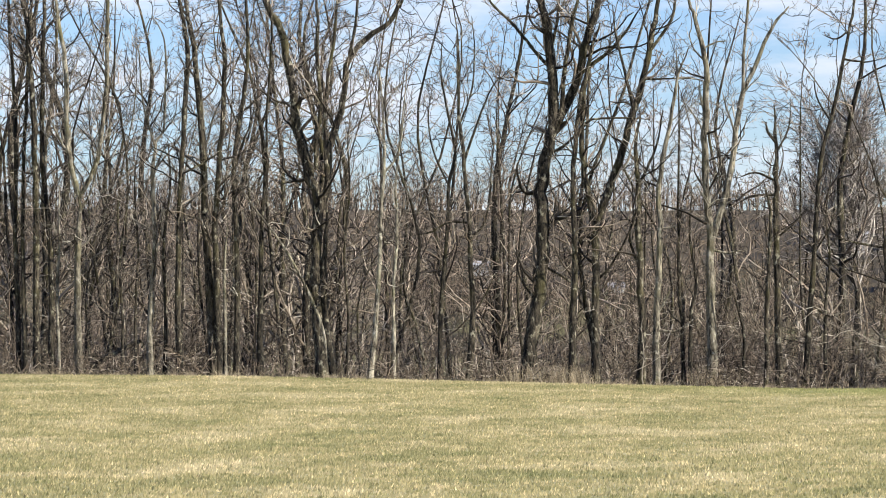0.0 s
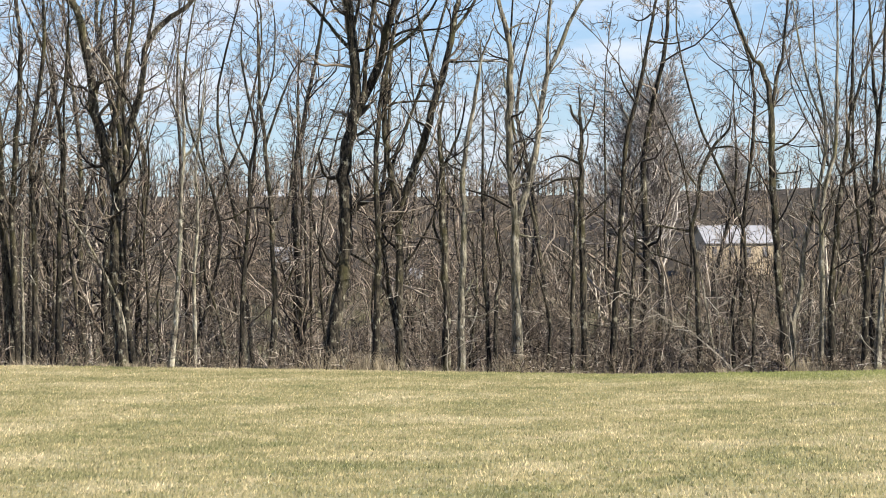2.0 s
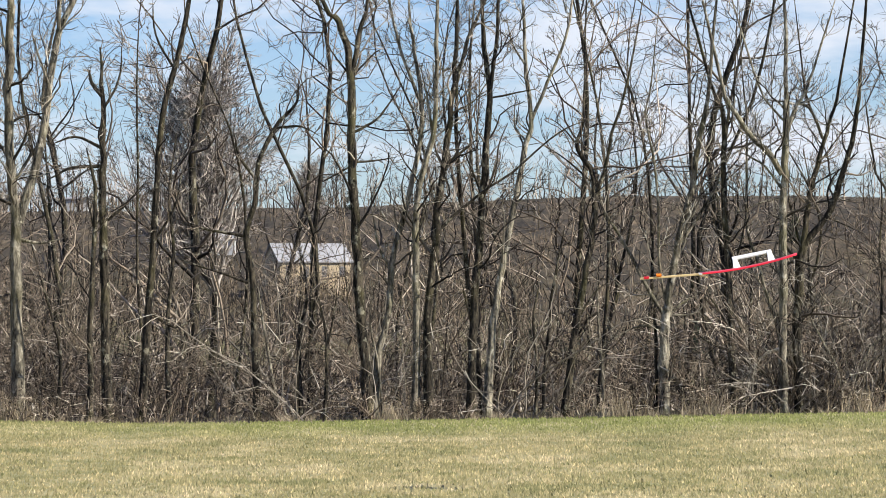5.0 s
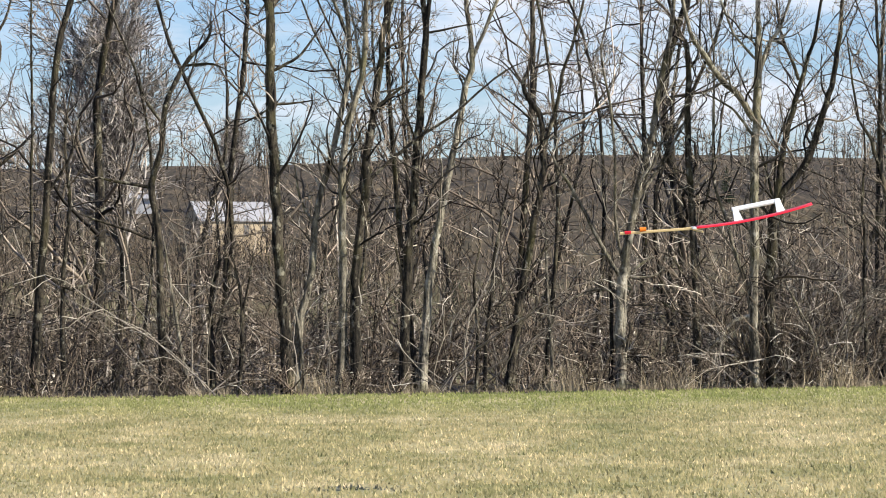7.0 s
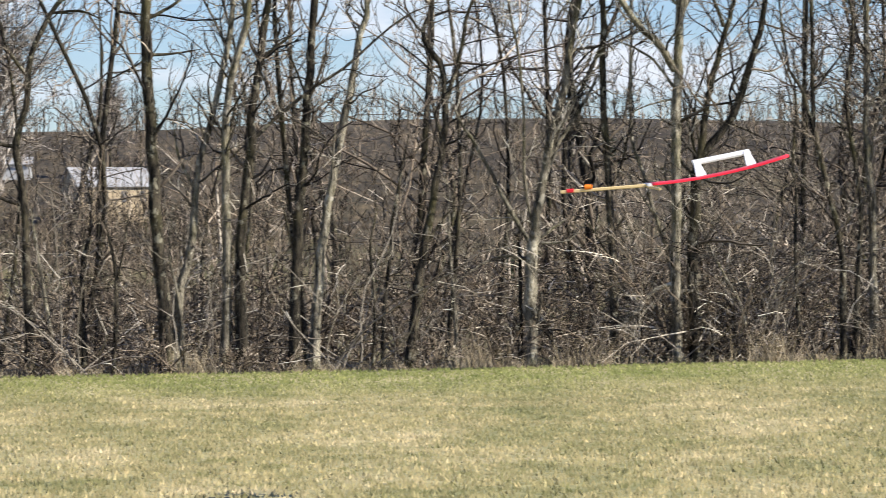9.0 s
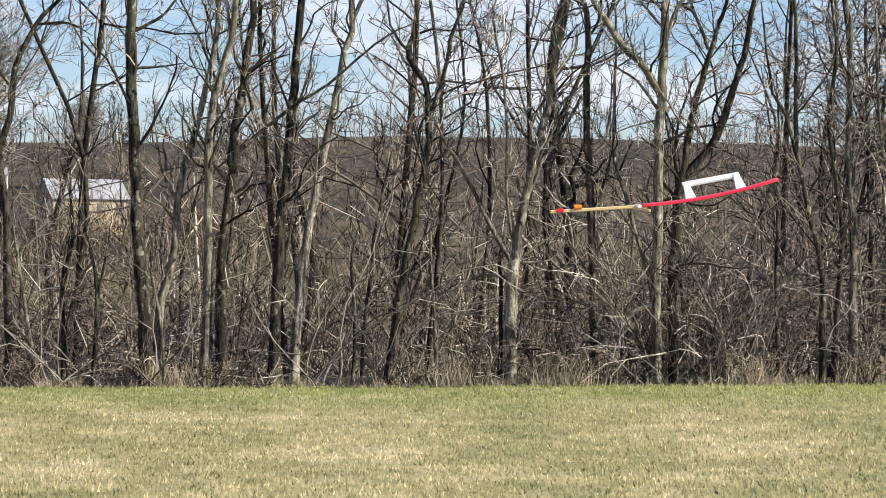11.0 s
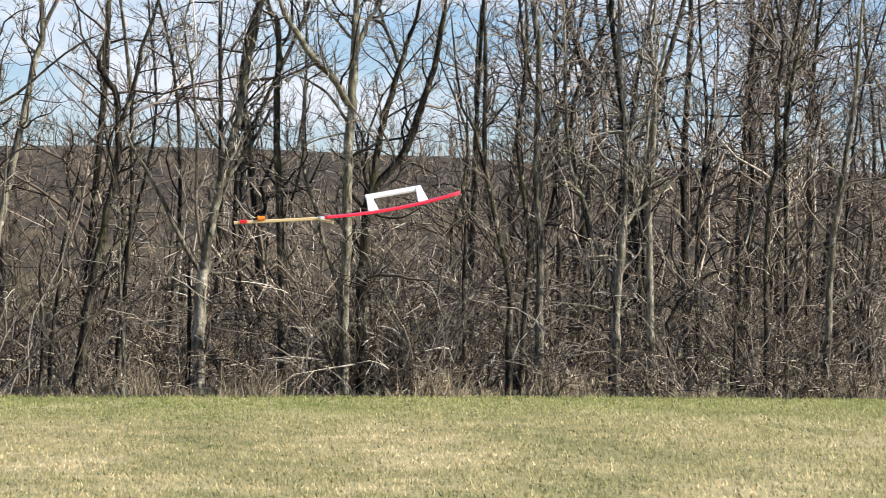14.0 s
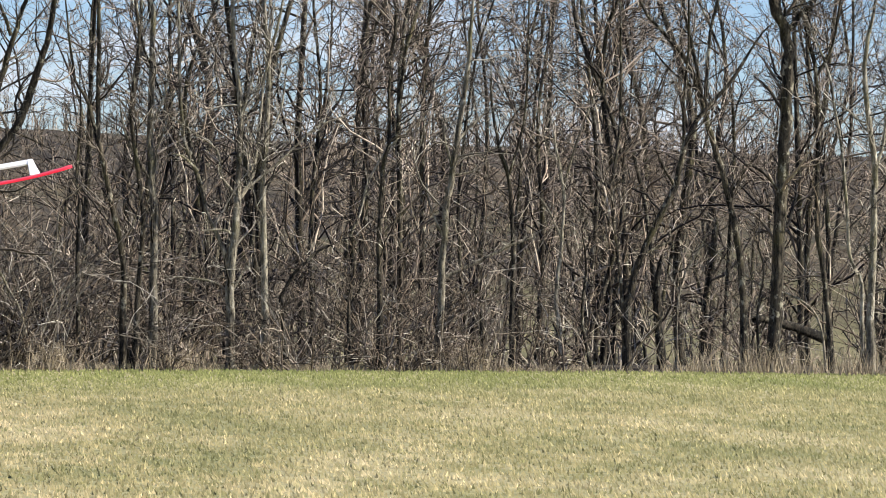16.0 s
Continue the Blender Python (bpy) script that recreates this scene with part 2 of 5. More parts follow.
def grow(rng, P, R, m, t0, t1, angle, length, kk, rise, wiggle, thin=0.55, floor=0.0025):
    """m young branches on each path of P (B, k, 3): they leave at an angle, bend upwards and wander."""
    B, n, _ = P.shape
    t = rng.uniform(t0, t1, (B, m)) * (n - 1)
    i = np.minimum(t.astype(int), n - 2)
    f = (t - i)[..., None]
    rows = np.arange(B)[:, None]
    at = P[rows, i] * (1 - f) + P[rows, i + 1] * f
    r = (R[rows, i] * (1 - f[..., 0]) + R[rows, i + 1] * f[..., 0])
    d = unit(P[rows, i + 1] - P[rows, i])
    side = unit(np.cross(d, rng.normal(size=(B, m, 3))))
    ang = np.radians(angle) * rng.uniform(0.65, 1.35, (B, m, 1))
    way = d * np.cos(ang) + side * np.sin(ang)
    span = np.linalg.norm(P[:, -1] - P[:, 0], axis=-1)[:, None]
    L = length * rng.uniform(0.45, 1.15, (B, m)) * (span if length < 1.5 else 1.0) * (1.15 - 0.55 * t / (n - 1))
    at, way, L, r = at.reshape(-1, 3), way.reshape(-1, 3), L.reshape(-1), r.reshape(-1)
    step = (L / (kk - 1))[:, None]
    out = np.zeros((len(at), kk, 3))
    out[:, 0] = at
    for s in range(1, kk):
        way = unit(way + rng.normal(size=way.shape) * wiggle + np.array([0, 0, rise]))
        out[:, s] = out[:, s - 1] + way * step
    r0 = np.clip(r * thin, floor, None)
    rad = r0[:, None] * np.linspace(1, 0.35, kk)[None]
    return out, np.maximum(rad, floor * 0.6)


def curve(points, n, rng=None, wob=0.0):
    """A smooth path of n points through a few."""
    p = np.array(points, dtype=float)
    p = np.vstack([2 * p[0] - p[1], p, 2 * p[-1] - p[-2]])
    s = np.linspace(0, len(p) - 3 - 1e-6, n)
    i = s.astype(int)
    f = (s - i)[:, None]
    a, b, c, d = p[i], p[i + 1], p[i + 2], p[i + 3]
    q = 0.5 * (2 * b + (c - a) * f + (2 * a - 5 * b + 4 * c - d) * f * f + (3 * b - a - 3 * c + d) * f ** 3)
    if rng is not None:
        w = rng.normal(size=q.shape) * wob
        w[0] = 0
        q = q + w
    return q


# ---------------------------------------------------------------- ground
EDGE = 79.2          # where the mown grass ends


def ground_z(x, y):
    """The height of the ground: a mown field, a bank, a wooded valley and a far ridge."""
    x, y = np.asarray(x, dtype=float), np.asarray(y, dtype=float)
    field = np.interp(x, (-22, -16, -10, -4, 2, 8, 14, 20), (0.07, 0.05, -0.06, -0.175, -0.115, -0.02, 0.03, 0.02)) * np.clip(y / EDGE, 0, 1) + 0.03 * np.sin(x * 0.35 + 1) * np.sin(y * 0.16)
    t = np.clip((y - EDGE - 1.5) / 60, 0, 1)
    drop = -6.0 * t * t * (3 - 2 * t)
    u = np.clip((y - 185) / 235, 0, 1)
    ridge = (17.4 + 0.7 * np.sin(x * 0.021 + 0.6) + 0.4 * np.sin(x * 0.06)) * u * u * (3 - 2 * u)
    w = np.clip((y - 440) / 600, 0, 1)
    return field + drop + ridge - 25 * w * w


def sheet(name, xs, ys, material):
    X, Y = np.meshgrid(xs, ys)
    v = np.stack([X, Y, ground_z(X, Y)], -1).reshape(-1, 3)
    nx, ny = len(xs), len(ys)
    i = (np.arange(ny - 1)[:, None] * nx + np.arange(nx - 1)[None]).reshape(-1)
    q = np.stack([i, i + 1, i + nx + 1, i + nx], -1)
    return mesh_object(name, v, q, material)


xs = np.concatenate([np.linspace(-2500, -70, 12), np.linspace(-60, 60, 81), np.linspace(70, 2500, 12)])
ys = np.concatenate([np.linspace(-400, -5, 8), np.linspace(0, 76, 50), np.linspace(77, 90, 27), np.linspace(92, 400, 80), np.linspace(440, 3500, 14)])
ground = sheet("ground", xs, ys, LAWN)
ground.data.materials.append(LITTER)
mid = np.zeros(len(ground.data.polygons) * 3)
ground.data.polygons.foreach_get("center", mid)
ground.data.polygons.foreach_set("material_index", (mid.reshape(-1, 3)[:, 1] > EDGE).astype(np.int32))
tagged(ground, "mown lawn meeting leaf-strewn woodland ground and valley", "ground", kind="structure")


# ---------------------------------------------------------------- trees
def tree_thing(x, y, label, group):
    top = new("tree")
    top.location = (x, y, 0)
    return tagged(top, label, "tree", group)


tree_count = 0


def tree(trunk, *limbs, y=None, bark=None):
    """A bare tree: a trunk and its limbs, each (radius at its foot, radius near its tip, places (x, z)...), and a crown of fine branches."""
    global tree_count
    tree_count += 1
    rng = np.random.default_rng(100 + tree_count)
    y = 80.0 + rng.uniform(-0.08, 0.08) if y is None else y
    bark = bark or BARK
    r, (x0, z0) = trunk[0], trunk[2]
    size = "stout" if r > 0.085 else "slender" if r < 0.05 else "tall"
    form = "forked" if len(limbs) > 1 else "straight" if abs(trunk[-1][0] - x0) < 0.3 else "leaning"
    tone = "pale grey" if bark is BARK_PALE else "grey-brown"
    top = tree_thing(x0, y, f"{size} {form} leafless tree with {tone} bark at the field edge", "trees along the field edge")
    foot = float(ground_z(x0, y)) - 0.15
    paths = []
    for n, (r0, r1, *places) in enumerate((trunk, *limbs)):
        steps = max(8, 3 * len(places))
        # a limb swings out of the plane of its trunk, so that the crown has depth
        swing = rng.uniform(-0.05, 0.05) if n == 0 else rng.uniform(-0.2, 0.1)
        q = [(px - x0, swing * (pz - places[0][1]), pz) for px, pz in places]
        if n == 0:
            q[0] = (q[0][0], 0.0, foot if z0 < 0.6 else z0)
        else:
            near = paths[0][0]
            q = [(a, b + float(near[np.argmin(np.abs(near[:, 2] - q[0][2])), 1]), c) for a, b, c in q]
        s = np.linspace(0, 1, steps)
        P = curve(q, steps, rng, r0 * 0.13)
        R = (r0 + (r1 - r0) * s ** 0.9) * (1 - (0.72 if r1 < 0.78 * r0 else 0.1) * s ** 6) * rng.uniform(0.93, 1.07, steps)
        if n == 0 and z0 < 0.6:
            R = R * (1 + 0.35 * np.exp(-s * 16))
        v, f = tubes(P[None], R[None], 10 if n == 0 else 8)
        mesh_object("trunk" if n == 0 else "limb", v, f, bark, top)
        paths.append((P, R, r0))
    boughs, fine = [], []
    for n, (P, R, r0) in enumerate(paths):
        L = float(np.linalg.norm(np.diff(P, axis=0), axis=1).sum())
        low = n == 0 and len(limbs) > 1
        m = int(np.clip(L * (1.5 if low else 2.4 if r0 > 0.045 else 3.2), 3, 20))
        b, br = grow(rng, P[None], R[None], m, 0.22 if n == 0 else 0.1, 0.99, 50, float(np.clip((0.75 + 8 * r0) / L, 0.1, 0.42)), 9, 0.09, 0.24, 0.36, 0.0072)
        boughs.append(tubes(b, br, 4))
        c, cr = grow(rng, b, br, 6, 0.12, 1.0, 46, 0.5, 5, 0.09, 0.25, 0.55, 0.0052)
        fine.append(tubes(c, cr, 3))
        d, dr = grow(rng, c, cr, 4, 0.12, 1.0, 42, 0.6, 3, 0.10, 0.24, 0.7, 0.0030)
        fine.append(tubes(d, dr, 3))
    v, q = joined(boughs + fine)
    mesh_object("crown", v, q, PALE_TWIG if bark is BARK_PALE else TWIG, top)
    return top


tree((0.051, 0.034, (-20.61, 0.10), (-20.64, 1.74), (-20.69, 3.15), (-20.66, 4.91), (-20.76, 6.68), (-20.83, 7.92), (-20.90, 10.31)), (0.034, 0.017, (-20.68, 5.44), (-20.40, 5.91), (-20.12, 6.09), (-19.80, 6.38)))
tree((0.046, 0.029, (-20.45, 0.10), (-20.48, 1.98), (-20.51, 3.39), (-20.45, 5.50), (-20.38, 6.91), (-20.33, 7.91), (-20.29, 9.41)))
tree((0.069, 0.046, (-20.19, 0.10), (-20.19, 2.56), (-20.20, 3.97), (-20.25, 5.50), (-20.32, 6.68), (-20.38, 7.50), (-20.50, 7.91), (-20.91, 10.28)))
tree((0.063, 0.046, (-19.93, 0.10), (-19.91, 1.27), (-19.97, 2.91), (-20.12, 4.32), (-20.13, 6.09), (-20.11, 7.91), (-20.10, 10.31)))
tree((0.040, 0.023, (-19.74, 0.10), (-19.79, 1.51), (-19.78, 2.68), (-19.79, 3.97)), bark=BARK_PALE)
tree((0.080, 0.057, (-19.32, 0.10), (-19.35, 1.74), (-19.31, 2.91), (-19.28, 3.73)), (0.051, 0.040, (-19.28, 3.73), (-19.07, 4.08), (-18.87, 4.55), (-18.75, 5.25), (-18.63, 6.27), (-18.60, 7.21), (-18.56, 7.89), (-18.49, 10.29)), (0.057, 0.040, (-19.30, 3.79), (-19.46, 4.44), (-19.51, 5.08), (-19.51, 6.28), (-19.59, 7.06), (-19.70, 7.90), (-19.89, 10.30)), (0.034, 0.017, (-19.46, 4.56), (-19.71, 4.94), (-20.04, 5.65)), (0.023, 0.011, (-19.30, 3.38), (-19.01, 3.97), (-18.89, 4.90), (-19.02, 5.73)), bark=BARK_PALE)
tree((0.034, 0.017, (-18.41, 0.10), (-18.39, 1.27), (-18.45, 2.33), (-18.33, 3.38), (-18.21, 4.20)))
tree((0.034, 0.017, (-18.11, 0.10), (-18.14, 1.27), (-18.08, 2.56), (-18.16, 3.96), (-18.07, 4.90)))
tree((0.069, 0.040, (-17.81, 0.10), (-17.81, 0.81), (-17.78, 1.97), (-17.72, 2.91), (-17.76, 3.49), (-17.79, 4.08), (-17.73, 4.78), (-17.70, 4.96)), (0.029, 0.017, (-17.70, 4.93), (-17.55, 5.16), (-17.52, 5.87), (-17.48, 6.57), (-17.56, 7.12), (-17.79, 7.53)), (0.023, 0.011, (-17.74, 4.76), (-17.97, 5.72), (-18.03, 6.77), (-18.18, 7.01)), (0.023, 0.011, (-17.68, 4.96), (-17.46, 5.22), (-17.31, 5.44), (-17.26, 5.95)), (0.023, 0.011, (-17.78, 4.20), (-17.52, 4.78), (-17.16, 4.89)), bark=BARK_PALE)
tree((0.040, 0.023, (-17.51, 0.11), (-17.49, 1.51), (-17.54, 2.79), (-17.40, 3.96), (-17.45, 4.90)))
tree((0.063, 0.046, (-17.18, 0.11), (-17.19, 1.74), (-17.16, 3.14), (-17.12, 4.08), (-17.04, 5.24), (-16.96, 6.41), (-16.99, 7.11), (-17.14, 7.87), (-17.41, 10.26)), (0.023, 0.011, (-17.13, 4.19), (-16.68, 4.42), (-16.39, 4.60), (-16.09, 4.75)))
tree((0.103, 0.046, (-16.46, 0.11), (-16.51, 1.51), (-16.61, 2.56), (-16.66, 3.37), (-16.71, 4.89), (-16.86, 6.29), (-16.98, 7.23), (-17.14, 7.87), (-17.48, 10.25)))
tree((0.069, 0.046, (-16.35, 0.11), (-16.37, 1.97), (-16.40, 3.14), (-16.30, 4.31), (-16.21, 5.47), (-16.18, 6.64), (-16.30, 7.86), (-16.44, 10.26)))
tree((0.046, 0.023, (-16.23, 0.11), (-16.22, 1.27), (-16.23, 2.21), (-16.15, 3.37)), bark=BARK_PALE)
tree((0.063, 0.040, (-15.99, 0.11), (-15.97, 1.51), (-15.99, 2.79), (-16.06, 4.30), (-15.91, 5.47), (-15.76, 6.63), (-15.82, 7.86), (-15.89, 10.26)), (0.029, 0.017, (-16.05, 4.30), (-15.87, 4.89), (-15.73, 5.29), (-15.76, 6.05)))
tree((0.063, 0.029, (-15.49, 0.11), (-15.48, 1.27), (-15.47, 2.21), (-15.46, 3.14), (-15.40, 4.07), (-15.44, 4.88), (-15.55, 5.35), (-15.67, 5.53)), (0.029, 0.017, (-15.47, 2.17), (-15.26, 2.32), (-15.06, 2.50)), (0.029, 0.017, (-15.41, 3.84), (-15.35, 4.42), (-15.38, 5.47), (-15.28, 7.10), (-15.35, 7.85), (-15.44, 9.35)))
tree((0.046, 0.017, (-14.07, 0.17), (-14.16, 0.89), (-14.43, 1.66), (-15.02, 2.75), (-15.73, 3.68), (-16.12, 4.46)), bark=BARK_PALE)
tree((0.126, 0.086, (-14.17, 0.09), (-14.27, 0.96), (-14.35, 1.89), (-14.35, 2.82), (-14.33, 3.60), (-14.51, 4.30), (-14.75, 5.15), (-14.90, 6.08), (-15.02, 6.78), (-15.22, 7.41), (-15.46, 7.86), (-16.16, 10.15)), (0.080, 0.046, (-14.31, 3.37), (-14.13, 3.95), (-14.15, 4.29), (-14.08, 4.84), (-13.88, 5.45), (-13.80, 6.07), (-13.72, 6.62), (-13.33, 7.04), (-12.93, 7.30), (-12.70, 7.68), (-12.61, 7.82), (-11.76, 10.07)), (0.046, 0.034, (-14.36, 4.30), (-14.35, 4.91), (-14.23, 5.61), (-14.28, 6.62), (-14.25, 7.40), (-14.28, 7.84), (-14.35, 10.24)), (0.040, 0.029, (-14.15, 4.35), (-14.19, 5.22), (-14.11, 6.24), (-13.99, 7.00), (-13.92, 7.84), (-13.85, 9.34)), (0.034, 0.023, (-13.69, 6.67), (-13.60, 7.08), (-13.51, 7.83), (-13.40, 9.33)), (0.029, 0.017, (-14.37, 1.74), (-14.66, 2.09), (-14.96, 2.32)), (0.029, 0.017, (-14.78, 5.29), (-14.67, 5.81), (-14.62, 6.19)))
tree((0.074, 0.057, (-13.96, 0.12), (-14.07, 0.81), (-14.17, 1.74), (-14.15, 2.78), (-14.11, 3.48)))
tree((0.029, 0.017, (-13.70, 0.12), (-13.65, 1.28), (-13.72, 2.55), (-13.60, 3.83), (-13.63, 4.87), (-13.51, 5.80)))
tree((0.057, 0.023, (-13.21, 0.20), (-13.05, 1.59), (-12.98, 2.67), (-12.96, 3.44), (-12.90, 4.21), (-12.90, 5.07), (-12.93, 5.76), (-13.02, 6.46)), (0.029, 0.011, (-12.90, 4.21), (-12.66, 4.48), (-12.52, 4.98), (-12.37, 6.02)), (0.023, 0.011, (-12.92, 4.87), (-13.19, 5.57), (-13.31, 6.38)), bark=BARK_PALE)
tree((0.046, 0.017, (-12.72, 0.18), (-12.70, 1.04), (-12.70, 1.97), (-12.64, 2.67), (-12.63, 3.44), (-12.64, 4.17), (-12.49, 5.45), (-12.34, 6.72)), bark=BARK_PALE)
tree((0.034, 0.017, (-11.96, 0.20), (-12.23, 1.05), (-12.46, 1.74), (-12.52, 2.20)))
tree((0.046, 0.023, (-11.76, 0.10), (-11.73, 1.59), (-11.61, 3.13), (-11.57, 4.05), (-11.46, 4.66), (-11.61, 5.44), (-11.76, 6.25), (-11.73, 6.94)), (0.023, 0.011, (-11.57, 3.94), (-11.90, 4.63), (-12.02, 5.33), (-11.94, 6.02)))
tree((0.069, 0.029, (-11.17, 0.12), (-11.06, 1.13), (-11.11, 2.20), (-11.14, 3.12), (-11.22, 3.90), (-11.26, 4.51), (-11.34, 5.29), (-11.38, 6.21), (-11.41, 7.06)), (0.029, 0.017, (-11.13, 3.18), (-11.53, 3.21), (-11.93, 3.01), (-12.31, 2.93)), (0.029, 0.017, (-11.12, 2.89), (-10.84, 3.18), (-10.72, 3.82), (-10.70, 4.28), (-10.65, 4.97)), (0.029, 0.011, (-11.25, 4.45), (-10.91, 5.38), (-10.62, 6.01), (-10.27, 6.30)), (0.023, 0.011, (-11.32, 5.26), (-11.08, 5.90), (-11.00, 6.71), (-11.05, 7.40)), (0.023, 0.011, (-11.07, 1.28), (-10.79, 1.74), (-10.56, 2.20)))
tree((0.137, 0.137, (-9.92, 0.10), (-9.84, 0.82), (-9.72, 1.59), (-9.63, 2.35), (-9.65, 3.12), (-9.65, 3.89), (-9.55, 4.65), (-9.40, 5.27)), (0.114, 0.080, (-9.41, 5.25), (-9.44, 5.88), (-9.49, 6.81), (-9.57, 7.38), (-9.69, 7.79), (-10.09, 10.16)), (0.097, 0.069, (-9.34, 5.25), (-9.02, 5.88), (-8.82, 6.57), (-8.70, 7.11), (-8.51, 7.78), (-8.09, 10.14)), (0.046, 0.023, (-8.88, 6.23), (-8.32, 6.65), (-7.93, 7.10), (-7.64, 7.59)), (0.040, 0.023, (-9.43, 6.29), (-9.78, 6.66), (-10.21, 7.20), (-10.79, 7.80), (-11.46, 9.14)), (0.046, 0.034, (-9.28, 5.36), (-9.13, 6.57), (-8.99, 7.38), (-8.88, 7.78), (-8.47, 10.15)), (0.034, 0.017, (-9.54, 4.56), (-9.17, 4.79), (-8.82, 5.13), (-8.47, 5.53)), (0.029, 0.017, (-9.61, 2.31), (-9.05, 1.97), (-8.70, 1.62)), (0.029, 0.017, (-9.69, 1.51), (-10.04, 1.97), (-10.15, 2.31)), (0.034, 0.023, (-9.48, 6.69), (-9.34, 7.27), (-9.28, 7.79), (-9.18, 9.28)))
tree((0.074, 0.040, (-9.05, 0.19), (-8.97, 1.62), (-8.96, 2.89), (-8.98, 4.04), (-8.91, 4.96), (-8.82, 5.76), (-8.68, 6.34)), (0.029, 0.017, (-8.93, 4.84), (-8.65, 5.25), (-7.89, 5.30), (-7.43, 5.26)))
tree((0.091, 0.080, (-8.53, 0.13), (-8.57, 1.16), (-8.53, 2.20), (-8.57, 3.29)), (0.069, 0.040, (-8.59, 3.23), (-8.74, 4.04), (-8.82, 4.84), (-8.78, 5.88), (-8.64, 6.68), (-8.45, 7.26)), (0.080, 0.057, (-8.52, 3.23), (-8.18, 4.09), (-7.95, 4.78), (-7.78, 5.41), (-7.63, 5.87), (-7.47, 6.56), (-7.37, 7.13), (-7.26, 7.76), (-7.00, 10.15)), (0.034, 0.017, (-7.78, 5.53), (-7.93, 6.22), (-8.12, 7.02), (-8.18, 7.60)), (0.023, 0.011, (-7.53, 6.10), (-7.03, 6.10), (-6.28, 6.15)), (0.034, 0.023, (-7.43, 6.67), (-7.03, 7.24), (-6.91, 7.76), (-6.72, 9.25)), (0.029, 0.017, (-8.54, 1.97), (-8.18, 2.37), (-7.78, 3.12), (-7.61, 3.69)))
tree((0.086, 0.046, (-7.61, 0.13), (-7.59, 1.20), (-7.63, 2.35), (-7.67, 3.23), (-7.66, 4.03), (-7.70, 4.80), (-7.61, 5.47)), (0.034, 0.017, (-7.65, 3.92), (-7.43, 4.38), (-7.26, 4.83), (-7.15, 5.52)), (0.029, 0.017, (-7.63, 2.20), (-7.84, 2.89), (-7.72, 3.46)))
tree((0.074, 0.034, (-7.31, 0.13), (-7.29, 1.20), (-7.24, 2.20), (-7.21, 3.11), (-7.24, 3.72), (-7.17, 4.34), (-7.05, 4.95), (-6.94, 5.56), (-6.82, 6.17), (-6.63, 6.70)), (0.029, 0.017, (-7.26, 0.99), (-6.86, 0.99), (-6.46, 1.28)), (0.029, 0.017, (-7.23, 1.39), (-6.98, 1.85)), (0.029, 0.017, (-6.94, 5.52), (-6.86, 5.98), (-6.87, 6.67)), (0.023, 0.011, (-6.86, 6.09), (-6.57, 6.09), (-6.28, 6.03)), bark=BARK_PALE)
tree((0.046, 0.017, (-6.75, 0.13), (-6.78, 0.97), (-6.85, 2.20), (-6.86, 3.42), (-6.85, 5.41), (-6.88, 6.32)))
tree((0.046, 0.023, (-6.61, 0.14), (-6.59, 1.28), (-6.49, 1.97), (-6.63, 2.88), (-6.58, 3.91)))
tree((0.097, 0.040, (-6.17, 0.11), (-6.21, 1.59), (-6.21, 2.80), (-6.29, 3.72), (-6.32, 4.63), (-6.30, 5.40), (-6.28, 6.17), (-6.36, 6.78), (-6.55, 7.39), (-6.65, 7.76), (-7.04, 10.12)), (0.074, 0.034, (-6.17, 2.88), (-5.94, 3.65), (-5.79, 4.33), (-5.68, 5.17), (-5.56, 5.85), (-5.33, 6.31), (-5.11, 6.91), (-4.80, 7.37), (-4.63, 7.58)), (0.034, 0.023, (-5.55, 5.85), (-5.52, 6.69), (-5.42, 7.74), (-5.35, 9.24)), (0.029, 0.011, (-6.15, 2.62), (-5.83, 2.57), (-5.43, 2.65)), (0.029, 0.017, (-6.30, 5.29), (-6.40, 5.69), (-6.44, 6.03)), (0.023, 0.011, (-6.33, 6.72), (-6.11, 6.83), (-5.83, 6.86)), (0.023, 0.011, (-5.71, 5.00), (-5.88, 5.51), (-5.96, 5.86)), bark=BARK_PALE)
tree((0.080, 0.040, (-4.80, 0.14), (-4.84, 1.59), (-4.88, 3.11), (-4.88, 3.87), (-4.88, 4.63), (-4.91, 5.56)), (0.034, 0.023, (-4.90, 4.82), (-5.03, 4.99), (-5.11, 5.24)), (0.029, 0.017, (-4.90, 3.74), (-5.37, 3.71), (-5.75, 3.51)), (0.029, 0.011, (-4.90, 4.02), (-5.31, 4.19), (-5.71, 4.05)), (0.029, 0.017, (-4.87, 2.88), (-4.57, 3.11), (-4.23, 3.50)), (0.023, 0.011, (-4.89, 4.59), (-4.63, 5.05), (-4.57, 5.62)))
tree((0.051, 0.029, (-5.07, 0.20), (-5.07, 1.05), (-5.03, 2.31), (-4.98, 3.34), (-5.12, 4.02)))
tree((0.034, 0.017, (-5.60, 0.19), (-5.51, 0.82), (-5.66, 1.51), (-5.83, 2.08)))
